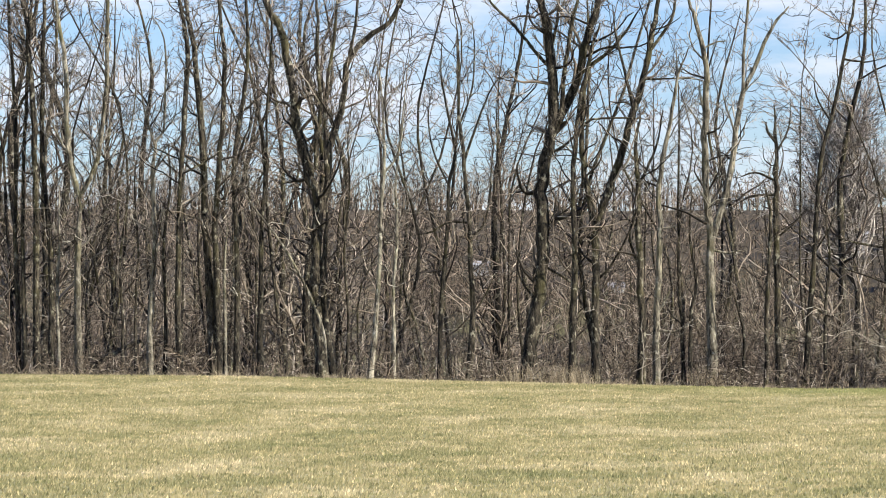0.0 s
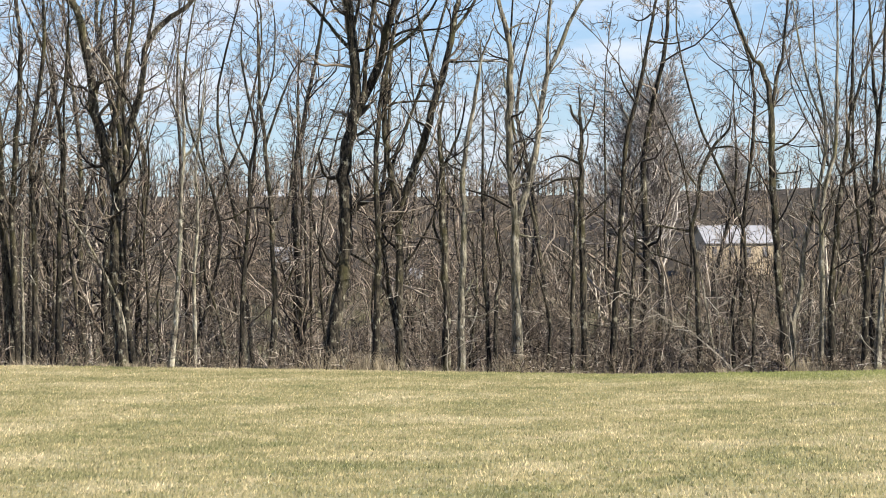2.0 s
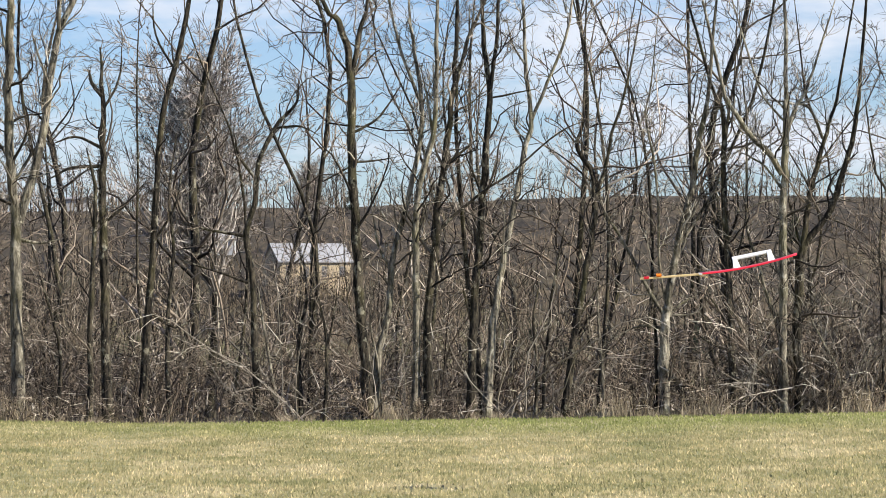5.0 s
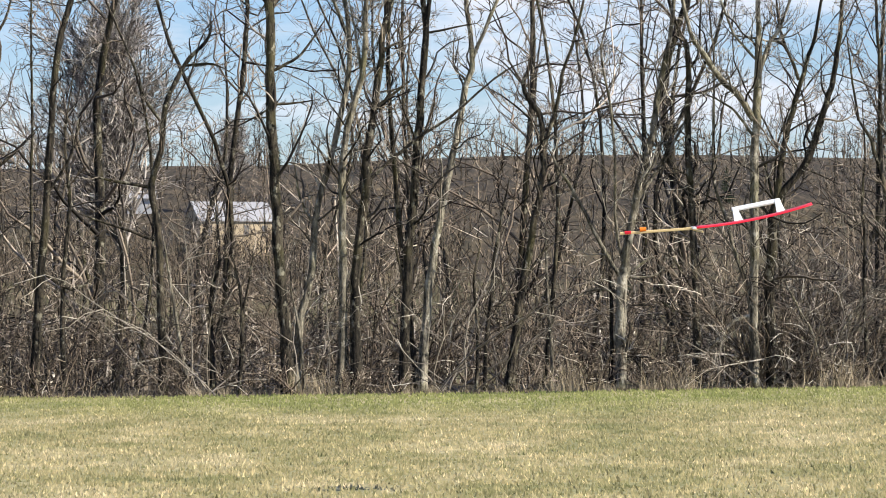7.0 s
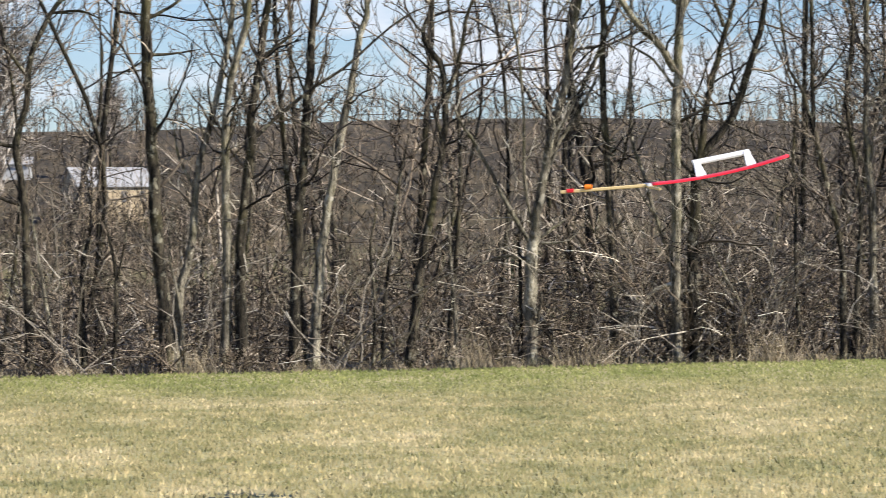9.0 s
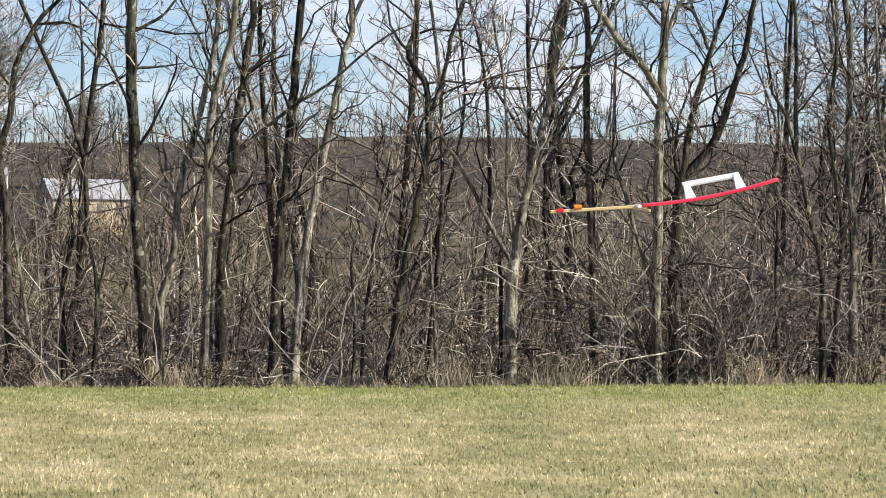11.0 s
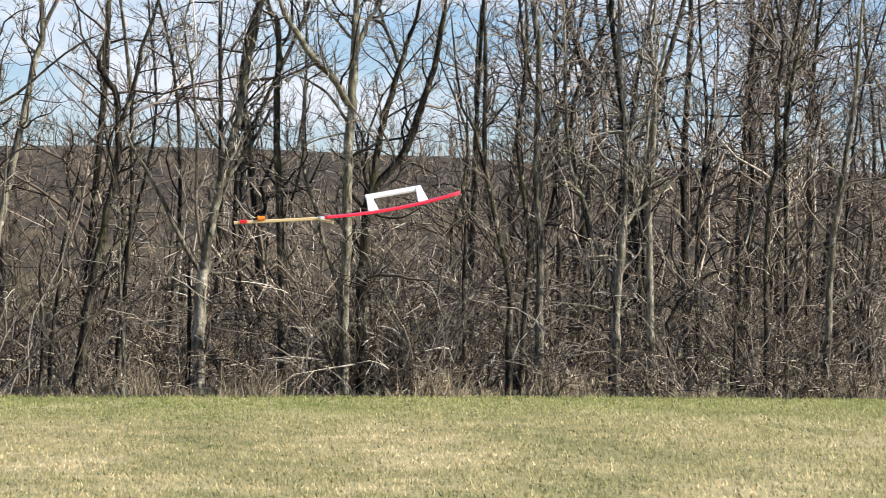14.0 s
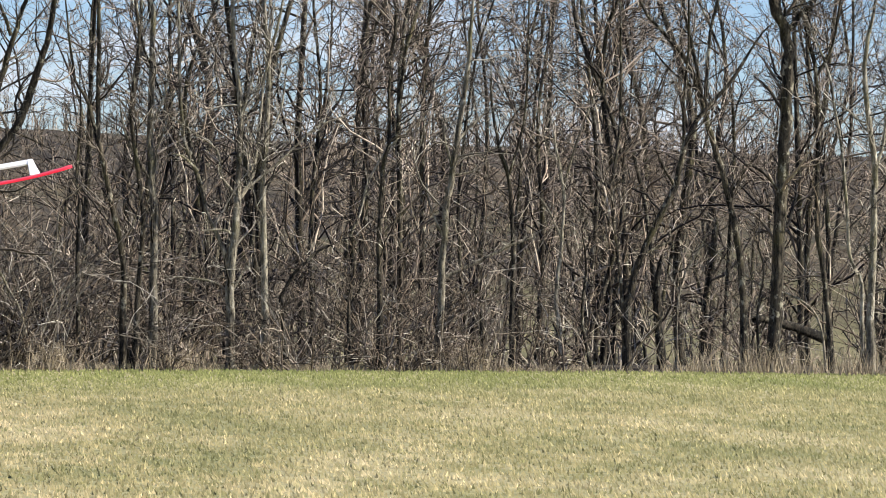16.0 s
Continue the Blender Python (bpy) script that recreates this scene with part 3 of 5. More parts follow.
tree((0.057, 0.029, (-4.30, 0.14), (-4.15, 1.87), (-4.06, 3.32), (-3.97, 4.47), (-3.77, 5.25), (-3.52, 6.41), (-3.39, 7.08), (-3.28, 7.72), (-3.14, 9.21)), (0.023, 0.011, (-3.50, 6.46), (-3.09, 6.40), (-2.75, 6.46)), (0.023, 0.011, (-3.39, 7.03), (-3.66, 6.87), (-3.94, 6.96)), (0.029, 0.017, (-4.15, 1.51), (-3.78, 1.28), (-3.44, 1.45)), (0.023, 0.011, (-3.77, 5.21), (-4.06, 5.73), (-4.11, 6.30)), (0.023, 0.011, (-4.12, 2.53), (-3.78, 3.10), (-3.66, 3.67)))
tree((0.040, 0.017, (-3.87, 0.14), (-3.89, 1.28), (-3.80, 2.42), (-3.87, 3.33), (-3.75, 4.24)))
tree((0.055, 0.028, (-2.52, 0.20), (-2.58, 1.86), (-2.69, 2.64), (-2.56, 3.13), (-2.49, 3.80), (-2.22, 4.35), (-1.92, 4.69), (-1.88, 5.03)), (0.028, 0.014, (-2.70, 2.67), (-3.02, 2.72), (-3.31, 2.77), (-3.68, 2.88)), (0.023, 0.014, (-2.68, 1.96), (-3.16, 2.13), (-3.71, 2.31)), (0.028, 0.014, (-2.52, 3.50), (-2.78, 3.87), (-2.87, 4.23)), (0.018, 0.009, (-2.22, 4.32), (-1.86, 4.34), (-1.54, 4.18)))
tree((0.028, 0.018, (-2.16, 0.15), (-2.39, 1.08), (-2.52, 1.94)), bark=BARK_PALE)
tree((0.037, 0.018, (-1.84, 0.19), (-1.88, 1.02), (-1.77, 1.75), (-1.83, 2.39)))
tree((0.087, 0.046, (-0.82, -0.03), (-0.86, 0.49), (-0.95, 1.67), (-1.01, 2.85), (-1.07, 3.55), (-1.06, 4.45), (-1.09, 5.14), (-1.16, 5.64), (-1.33, 5.99), (-1.50, 6.24), (-2.33, 8.49)), (0.041, 0.027, (-1.07, 4.96), (-0.99, 5.56), (-0.88, 5.98), (-0.83, 6.23), (-0.56, 8.62)), (0.023, 0.014, (-1.05, 4.23), (-0.66, 4.46), (-0.29, 5.00)), (0.023, 0.009, (-1.06, 3.78), (-0.76, 3.80), (-0.39, 3.86)), (0.018, 0.009, (-1.07, 3.73), (-1.35, 3.57), (-1.58, 3.46)), (0.018, 0.009, (-1.09, 5.10), (-1.34, 5.42), (-1.47, 5.65)))
tree((0.055, 0.027, (-0.72, -0.01), (-0.68, 0.76), (-0.53, 1.38), (-0.46, 2.29), (-0.31, 2.85), (-0.17, 3.40), (-0.03, 4.09), (0.01, 4.65), (-0.09, 5.34), (-0.19, 5.97), (-0.20, 6.23), (-0.29, 8.63)), (0.027, 0.018, (-0.02, 4.72), (-0.29, 5.42), (-0.49, 6.23), (-0.71, 7.71)), (0.023, 0.014, (-0.50, 2.18), (-0.68, 2.54), (-0.76, 3.09)), bark=BARK_PALE)
tree((0.059, 0.032, (-0.13, -0.01), (-0.09, 1.32), (-0.10, 2.56), (-0.03, 3.45), (0.17, 4.17), (0.23, 5.08), (0.24, 6.22), (0.25, 8.62)), (0.023, 0.009, (0.17, 4.13), (0.07, 4.81), (-0.02, 5.27)), bark=BARK_PALE)
tree((0.073, 0.036, (0.11, -0.01), (0.08, 0.96), (0.10, 1.73), (0.20, 2.49), (0.25, 3.12), (0.35, 3.88), (0.43, 4.51), (0.50, 5.13), (0.54, 6.22), (0.60, 8.62)), (0.027, 0.014, (0.25, 2.75), (0.65, 3.11), (1.01, 3.39), (1.42, 3.66), (2.05, 4.21), (2.47, 4.41)), (0.023, 0.014, (0.36, 3.76), (0.61, 3.94), (0.86, 4.15)), (0.023, 0.014, (0.50, 5.08), (0.71, 5.62), (0.73, 6.17)), (0.018, 0.009, (0.44, 4.53), (0.79, 4.71), (0.98, 4.98)))
tree((0.068, 0.036, (0.74, 0.06), (0.78, 1.17), (0.86, 2.28), (0.92, 3.25), (0.98, 4.08), (1.04, 4.77), (0.97, 5.48), (0.92, 6.21), (0.83, 8.61)), (0.032, 0.023, (1.03, 4.76), (1.14, 5.62), (1.17, 6.21), (1.22, 7.71)), (0.018, 0.009, (1.02, 4.76), (1.43, 4.84), (1.79, 4.91)), (0.018, 0.009, (0.92, 3.26), (0.74, 3.71), (0.61, 4.08)), (0.023, 0.014, (0.80, 1.07), (0.68, 1.62), (0.55, 2.08)))
tree((0.059, 0.032, (0.98, 0.06), (1.05, 1.03), (1.20, 2.00), (1.35, 2.83), (1.49, 3.45), (1.59, 4.08), (1.68, 4.42), (1.60, 5.26), (1.56, 6.21), (1.49, 8.61)), (0.027, 0.018, (1.67, 4.39), (1.97, 5.11), (2.21, 5.70), (2.30, 6.20), (2.47, 7.69)), (0.018, 0.009, (1.61, 5.25), (1.39, 5.62), (1.30, 6.07)), bark=BARK_PALE)
tree((0.022, 0.011, (-1.92, -0.13), (-1.90, 1.02), (-1.82, 1.80)))
tree((0.037, 0.019, (-1.49, -0.08), (-1.46, 1.02), (-1.57, 1.69)), (0.019, 0.011, (-1.46, 0.94), (-1.35, 1.46), (-1.29, 1.91)))
tree((0.015, 0.007, (-2.48, -0.18), (-2.73, 0.27), (-2.97, 0.70)), bark=BARK_PALE)
tree((0.015, 0.007, (-1.06, -0.12), (-1.24, 0.12), (-1.50, 0.46)), bark=BARK_PALE)
tree((0.022, 0.011, (-0.59, -0.03), (-0.68, 0.72), (-0.80, 1.31), (-0.76, 1.76)), bark=BARK_PALE)
tree((0.030, 0.019, (1.86, -0.03), (1.86, 0.49), (1.95, 1.31), (1.98, 1.76), (2.08, 2.29), (2.19, 2.81)))
tree((0.060, 0.026, (2.16, -0.03), (2.27, 0.69), (2.36, 1.31), (2.46, 1.91), (2.58, 2.51), (2.64, 3.08), (2.61, 3.63), (2.46, 3.85), (2.36, 4.08), (2.46, 4.35), (2.49, 4.95), (2.57, 7.34)), (0.030, 0.019, (2.63, 3.15), (2.80, 3.69), (2.91, 4.24), (3.13, 4.95), (3.40, 6.42)), (0.015, 0.007, (2.59, 3.49), (2.16, 3.86), (1.78, 4.08)), (0.019, 0.007, (2.38, 1.39), (2.61, 1.76), (2.83, 1.95)), (0.019, 0.011, (2.61, 3.41), (2.87, 3.56), (3.21, 3.71)), (0.015, 0.007, (2.38, 4.05), (2.16, 4.31), (1.97, 4.46)))
tree((0.026, 0.019, (2.77, -0.11), (2.74, 0.69), (2.69, 1.36), (2.68, 2.14)), bark=BARK_PALE)
tree((0.026, 0.019, (1.72, -0.09), (1.74, 0.71), (1.69, 1.39), (1.78, 1.91)))
tree((0.082, 0.075, (3.69, -0.09), (3.69, 0.58), (3.72, 1.36), (3.77, 1.58)), (0.060, 0.037, (3.76, 1.54), (3.86, 2.24), (3.97, 2.81), (4.13, 3.36), (4.19, 3.86), (4.30, 4.36), (4.39, 4.95), (4.59, 7.34)), (0.034, 0.019, (3.69, 1.45), (3.47, 1.80), (3.13, 2.47), (2.85, 2.91), (2.69, 3.25)), (0.022, 0.011, (3.81, 1.50), (4.00, 1.64), (4.14, 1.73)), (0.019, 0.007, (3.82, 1.44), (4.18, 1.48), (4.45, 1.80)), (0.022, 0.011, (3.66, 1.24), (3.38, 1.28), (3.13, 1.20), (2.77, 0.98)), (0.030, 0.019, (3.94, 2.53), (4.24, 2.97), (4.47, 3.36), (4.56, 3.56)), (0.022, 0.015, (3.73, 1.61), (3.62, 2.21), (3.60, 2.96), (3.54, 3.71), (3.39, 4.46), (3.47, 4.95), (3.61, 6.44)), bark=BARK_PALE)
tree((0.030, 0.019, (3.58, -0.09), (3.58, 0.92), (3.55, 1.46), (3.60, 1.76)))
tree((0.030, 0.022, (4.11, -0.07), (4.00, 0.13), (3.90, 0.35)))
tree((0.056, 0.034, (4.76, -0.09), (4.73, 0.84), (4.71, 1.61), (4.65, 2.74), (4.61, 3.53), (4.62, 4.16), (4.59, 4.64), (4.44, 4.95), (3.80, 7.27)), (0.019, 0.011, (4.71, 0.89), (4.43, 1.00), (4.18, 1.16)), (0.015, 0.007, (4.70, 1.24), (4.41, 1.69), (4.18, 1.80)), (0.019, 0.011, (4.71, 2.10), (4.86, 2.51), (4.95, 3.04)), (0.015, 0.007, (4.64, 2.81), (4.41, 2.93), (4.20, 2.90)), (0.019, 0.011, (4.60, 4.24), (4.75, 4.47), (4.79, 4.95), (4.85, 6.45)))
tree((0.034, 0.015, (5.51, -0.04), (5.48, 0.71), (5.44, 1.22), (5.25, 1.82), (5.12, 2.30), (4.98, 2.74), (4.97, 3.56), (4.98, 4.38), (4.93, 4.95), (4.85, 6.45)), (0.015, 0.007, (5.25, 1.80), (5.01, 2.14), (4.82, 2.36)), bark=BARK_PALE)
tree((0.067, 0.049, (5.50, -0.09), (5.50, 0.84), (5.50, 1.65), (5.50, 2.74), (5.52, 3.56), (5.54, 4.05), (5.55, 4.65), (5.54, 4.96), (5.47, 7.36)), (0.049, 0.030, (5.49, 3.58), (5.25, 3.94), (5.03, 4.13), (4.71, 4.59), (4.56, 4.95), (3.99, 7.28)), (0.022, 0.011, (5.48, 3.36), (5.24, 3.68), (5.01, 3.84), (4.79, 3.94)), (0.030, 0.019, (5.56, 4.21), (5.69, 4.62), (5.88, 4.96), (6.33, 6.39)), (0.019, 0.015, (5.52, 4.39), (5.31, 4.62), (5.12, 4.95), (4.67, 6.38)), (0.030, 0.015, (5.46, 0.92), (5.20, 0.82), (4.94, 0.52), (4.79, 0.37)), (0.015, 0.007, (5.49, 3.23), (5.16, 3.15), (4.82, 3.00)), (0.015, 0.007, (5.49, 2.29), (5.31, 2.36), (5.16, 2.33)), y=79.9, bark=BARK_PALE)
tree((0.075, 0.064, (5.78, -0.09), (5.74, 0.84), (5.74, 1.65), (5.78, 2.29), (5.83, 2.53)), (0.056, 0.034, (5.84, 2.52), (6.18, 2.96), (6.35, 3.40), (6.46, 3.78), (6.57, 4.27), (6.64, 4.96), (6.78, 7.36)), (0.049, 0.026, (5.82, 2.52), (5.87, 2.97), (5.92, 3.30), (6.01, 3.68), (6.13, 4.13), (6.21, 4.43), (6.35, 4.96), (6.71, 7.33)), (0.026, 0.015, (6.12, 4.13), (5.96, 4.54), (5.78, 4.69)), (0.022, 0.011, (5.80, 2.40), (5.65, 2.97), (5.58, 3.30)), (0.026, 0.011, (5.77, 2.23), (5.56, 2.48), (5.37, 2.74)), (0.015, 0.007, (6.18, 2.93), (6.45, 2.82), (6.75, 2.67)), (0.022, 0.015, (5.96, 4.53), (5.88, 4.77), (5.84, 4.96), (5.66, 6.45)), (0.019, 0.011, (5.75, 0.86), (5.62, 0.82), (5.54, 1.01)))
tree((0.019, 0.011, (6.45, -0.04), (6.35, 0.56), (6.13, 1.00), (5.96, 1.33), (5.74, 1.87)), bark=BARK_PALE)
tree((0.019, 0.007, (6.11, -0.08), (5.88, 0.41), (5.65, 0.82), (5.46, 1.31), (5.35, 1.61)), bark=BARK_PALE)
tree((0.019, 0.007, (5.84, 0.04), (5.73, 0.19), (5.31, 0.32), (4.86, 0.60), (4.75, 0.71)), bark=BARK_PALE)
tree((0.019, 0.007, (6.37, -0.04), (6.71, 0.71), (7.01, 1.12), (7.32, 1.39)), bark=BARK_PALE)
tree((0.042, 0.021, (7.62, 0.13), (7.61, 0.94), (7.56, 1.53), (7.45, 1.96), (7.33, 2.49), (7.21, 2.92), (7.09, 3.34), (6.93, 3.56), (6.81, 3.93)), (0.032, 0.021, (7.23, 2.87), (7.22, 3.62), (7.21, 4.42), (7.17, 4.99), (7.06, 7.39)), (0.018, 0.011, (6.92, 3.57), (6.81, 4.23), (6.73, 4.80)), (0.014, 0.007, (7.57, 1.47), (7.73, 1.90), (7.80, 2.26)))
tree((0.028, 0.014, (7.08, 0.12), (7.03, 1.20), (7.04, 1.95), (7.00, 2.43), (7.05, 3.17), (7.00, 3.88)))
tree((0.056, 0.032, (8.03, 0.09), (8.01, 0.90), (8.03, 1.65), (7.98, 2.40), (7.95, 3.04), (7.96, 3.63), (7.97, 4.44), (7.90, 5.01), (7.75, 7.41)), (0.021, 0.011, (7.98, 2.33), (7.75, 2.69), (7.60, 3.04), (7.52, 3.54)), (0.018, 0.011, (7.95, 3.01), (8.10, 3.41), (8.20, 3.91)), bark=BARK_PALE)
tree((0.039, 0.021, (7.77, 0.08), (7.79, 0.83), (7.85, 1.62), (7.79, 2.40), (7.67, 3.18), (7.76, 4.12), (7.67, 5.01), (7.52, 7.40)))
tree((0.060, 0.049, (8.98, 0.00), (8.97, 0.63), (8.97, 1.18), (9.01, 1.73), (9.03, 2.16)), (0.035, 0.025, (9.03, 2.14), (9.06, 2.82), (9.05, 3.53), (8.98, 4.19), (8.97, 5.05), (8.94, 7.45)), (0.032, 0.018, (8.96, 1.21), (8.84, 1.56), (8.67, 1.94), (8.55, 2.42), (8.40, 2.75), (8.34, 3.08), (8.30, 3.62), (8.29, 4.45), (8.25, 5.02), (8.17, 6.52)), (0.021, 0.011, (9.00, 2.20), (8.82, 2.43), (8.74, 2.76), (8.37, 3.02), (7.98, 3.28)), (0.028, 0.014, (9.04, 2.14), (9.22, 2.44), (9.29, 3.04), (9.33, 3.65), (9.12, 4.47)), (0.021, 0.011, (9.10, 2.25), (9.27, 2.39), (9.60, 2.67), (9.87, 2.95), (10.15, 3.15), (10.54, 3.27)), (0.021, 0.011, (8.95, 0.96), (8.74, 1.09), (8.35, 1.14), (7.96, 1.15)), (0.014, 0.011, (8.99, 1.67), (8.87, 1.75), (8.56, 1.74)), (0.021, 0.014, (9.33, 3.62), (9.43, 4.09), (9.53, 4.60), (9.59, 5.07), (9.72, 6.56)), (0.018, 0.011, (8.52, 2.49), (8.33, 2.66), (8.19, 2.70)), (0.018, 0.011, (9.06, 3.22), (9.19, 3.65), (9.14, 4.15)), (0.018, 0.011, (8.99, 0.99), (9.16, 1.28), (9.27, 1.50)), y=79.9, bark=BARK_PALE)
tree((0.046, 0.025, (9.44, 0.07), (9.42, 1.07), (9.38, 1.96), (9.37, 2.39), (9.40, 3.01), (9.41, 3.95), (9.35, 4.59), (9.41, 5.06), (9.60, 7.45)), (0.018, 0.011, (9.38, 2.87), (9.59, 3.30), (9.66, 3.88)), bark=BARK_PALE)
tree((0.032, 0.025, (9.74, 0.07), (9.69, 0.72), (9.66, 0.93)), (0.025, 0.014, (9.66, 0.91), (9.86, 1.25), (10.18, 1.53), (10.46, 1.65)))
tree((0.042, 0.021, (10.95, 0.07), (10.95, 0.94), (10.92, 1.76), (10.96, 2.59), (11.03, 2.98), (11.02, 3.53), (11.03, 4.03)), (0.032, 0.021, (11.01, 2.91), (11.14, 3.11), (11.15, 3.86), (11.25, 4.41), (11.43, 5.12), (11.80, 7.49)), (0.025, 0.018, (11.03, 4.03), (11.08, 4.53), (10.95, 5.11), (10.76, 6.59)), (0.018, 0.007, (11.17, 3.88), (11.49, 4.04), (11.94, 4.11)), (0.014, 0.007, (11.23, 4.15), (11.48, 4.37), (11.73, 4.32)), (0.014, 0.007, (11.02, 3.34), (10.76, 3.62), (10.61, 3.83)), (0.014, 0.007, (10.93, 1.68), (11.17, 1.97), (11.46, 2.27)))
tree((0.021, 0.007, (10.55, 1.70), (10.68, 2.03), (10.78, 2.43), (11.00, 2.81), (11.28, 3.09), (11.72, 3.38)), bark=BARK_PALE)
tree((0.028, 0.018, (10.58, 0.09), (10.53, 0.73), (10.59, 1.31), (10.54, 1.78)))
tree((0.049, 0.025, (11.73, 0.00), (11.75, 0.84), (11.77, 1.86), (11.84, 2.52), (11.89, 2.92), (11.96, 3.40), (12.02, 4.02), (12.06, 4.82), (12.12, 7.22)), (0.021, 0.014, (11.86, 2.59), (11.73, 3.03), (11.74, 3.28)), (0.028, 0.014, (11.80, 1.21), (12.26, 1.43), (12.67, 1.64), (13.00, 1.74)), (0.018, 0.011, (11.90, 2.96), (12.15, 3.22), (12.41, 3.45)), (0.018, 0.007, (11.85, 2.52), (12.09, 2.56), (12.24, 2.64)), (0.018, 0.011, (11.75, 1.72), (11.57, 2.15), (11.53, 2.51)), bark=BARK_PALE)
tree((0.035, 0.018, (12.74, 0.04), (12.72, 0.71), (12.73, 1.74), (12.66, 2.50), (12.52, 2.96), (12.43, 3.47), (12.42, 4.03)), (0.018, 0.011, (12.66, 2.50), (12.83, 3.27), (12.83, 4.04), (12.80, 4.85), (12.76, 6.35)), (0.014, 0.007, (12.53, 2.94), (12.75, 3.35), (12.98, 3.53)))
tree((0.039, 0.028, (12.38, 0.03), (12.33, 0.34), (12.28, 0.81)))
tree((0.035, 0.014, (13.45, 0.06), (13.36, 0.52), (13.30, 0.98), (13.37, 1.75), (13.38, 2.36), (13.24, 3.03), (13.18, 3.39)), (0.018, 0.011, (13.37, 2.37), (13.52, 2.93), (13.70, 3.44), (13.85, 3.82)), (0.014, 0.007, (13.36, 1.75), (13.16, 2.11), (13.00, 2.33)), bark=BARK_PALE)
tree((0.053, 0.028, (14.25, 0.03), (14.24, 0.73), (14.30, 1.25), (14.38, 1.47), (14.59, 1.93), (14.85, 2.46), (14.95, 2.94), (15.16, 3.37), (15.54, 3.79), (15.81, 4.22), (16.08, 4.60)), (0.021, 0.011, (14.83, 2.44), (14.64, 2.73), (14.52, 2.95)), (0.021, 0.014, (14.95, 2.96), (14.90, 3.55), (14.91, 4.22), (14.86, 4.92), (14.80, 6.42)), (0.021, 0.011, (14.39, 1.51), (14.66, 1.66), (14.96, 1.76)))
tree((0.057, 0.039, (14.81, 0.04), (14.71, 0.74), (14.69, 1.18), (14.74, 1.55)))
tree((0.028, 0.014, (13.79, 0.03), (13.65, 0.50), (13.62, 0.87), (13.67, 1.39), (13.58, 1.90)))
tree((0.025, 0.014, (14.23, 0.07), (14.16, 1.03), (14.06, 1.76), (14.00, 2.42), (14.09, 3.16), (14.09, 4.12), (14.07, 4.89), (14.04, 6.39)))
tree((0.049, 0.028, (15.89, 0.09), (15.85, 0.95), (15.75, 1.74), (15.63, 2.27), (15.48, 2.79), (15.33, 3.21), (15.25, 3.52), (15.04, 4.04), (14.70, 4.45), (14.34, 4.90), (13.37, 7.10)), (0.028, 0.018, (15.25, 3.52), (15.09, 4.10), (14.94, 4.59), (14.86, 4.92), (14.64, 6.40)), (0.028, 0.018, (15.27, 3.45), (15.30, 4.08), (15.35, 4.60), (15.44, 4.94), (15.68, 6.42)), (0.018, 0.011, (15.16, 3.71), (14.80, 3.95), (14.49, 4.28)), (0.018, 0.007, (15.61, 2.31), (15.84, 2.69), (16.03, 2.91)))
tree((0.088, 0.071, (16.24, 0.06), (16.27, 0.47), (16.30, 1.75), (16.32, 2.39), (16.35, 3.34), (16.34, 4.13), (16.27, 4.61), (16.12, 4.96), (15.52, 7.28)), (0.046, 0.028, (16.33, 4.52), (16.47, 4.67), (16.61, 4.86), (16.69, 4.98), (17.52, 7.23)), (0.021, 0.011, (16.31, 2.36), (16.07, 2.62), (15.80, 2.76), (15.76, 2.61)), (0.021, 0.011, (16.36, 2.48), (16.54, 2.70), (16.77, 2.86)))
tree((0.042, 0.028, (17.07, 0.10), (17.03, 0.48), (16.97, 1.07), (16.86, 1.74), (16.82, 2.45), (16.83, 3.19), (16.79, 3.99), (16.68, 4.42), (16.61, 4.98), (16.44, 7.37)), (0.021, 0.014, (16.80, 3.94), (16.98, 4.35), (17.04, 4.99), (17.13, 6.49)))
tree((0.028, 0.014, (17.54, 0.07), (17.48, 0.78), (17.46, 1.24), (17.29, 1.56), (17.22, 2.20), (17.15, 2.83), (17.02, 3.47), (16.90, 3.99), (16.58, 4.67), (16.41, 4.97), (15.97, 6.40)), bark=BARK_PALE)
tree((0.053, 0.025, (17.63, 0.07), (17.60, 1.25), (17.59, 2.31), (17.59, 2.74), (17.47, 3.48), (17.40, 4.17), (17.52, 5.01), (17.71, 7.40)), (0.025, 0.018, (17.60, 2.69), (17.71, 3.18), (17.75, 3.86), (17.79, 5.02), (17.82, 6.52)), (0.014, 0.007, (17.60, 1.46), (17.51, 1.68), (17.44, 1.79)), bark=BARK_PALE)
tree((0.018, 0.011, (17.05, 0.10), (16.94, 0.66), (16.65, 0.99), (16.10, 1.17), (15.63, 1.50), (15.23, 1.78)), bark=BARK_PALE)
tree((0.018, 0.007, (14.96, 0.08), (14.96, 1.04), (15.24, 1.64), (15.40, 1.94)), bark=BARK_PALE)
tree((0.021, 0.011, (16.09, 0.09), (16.03, 0.76), (16.10, 1.36), (15.97, 1.80)))


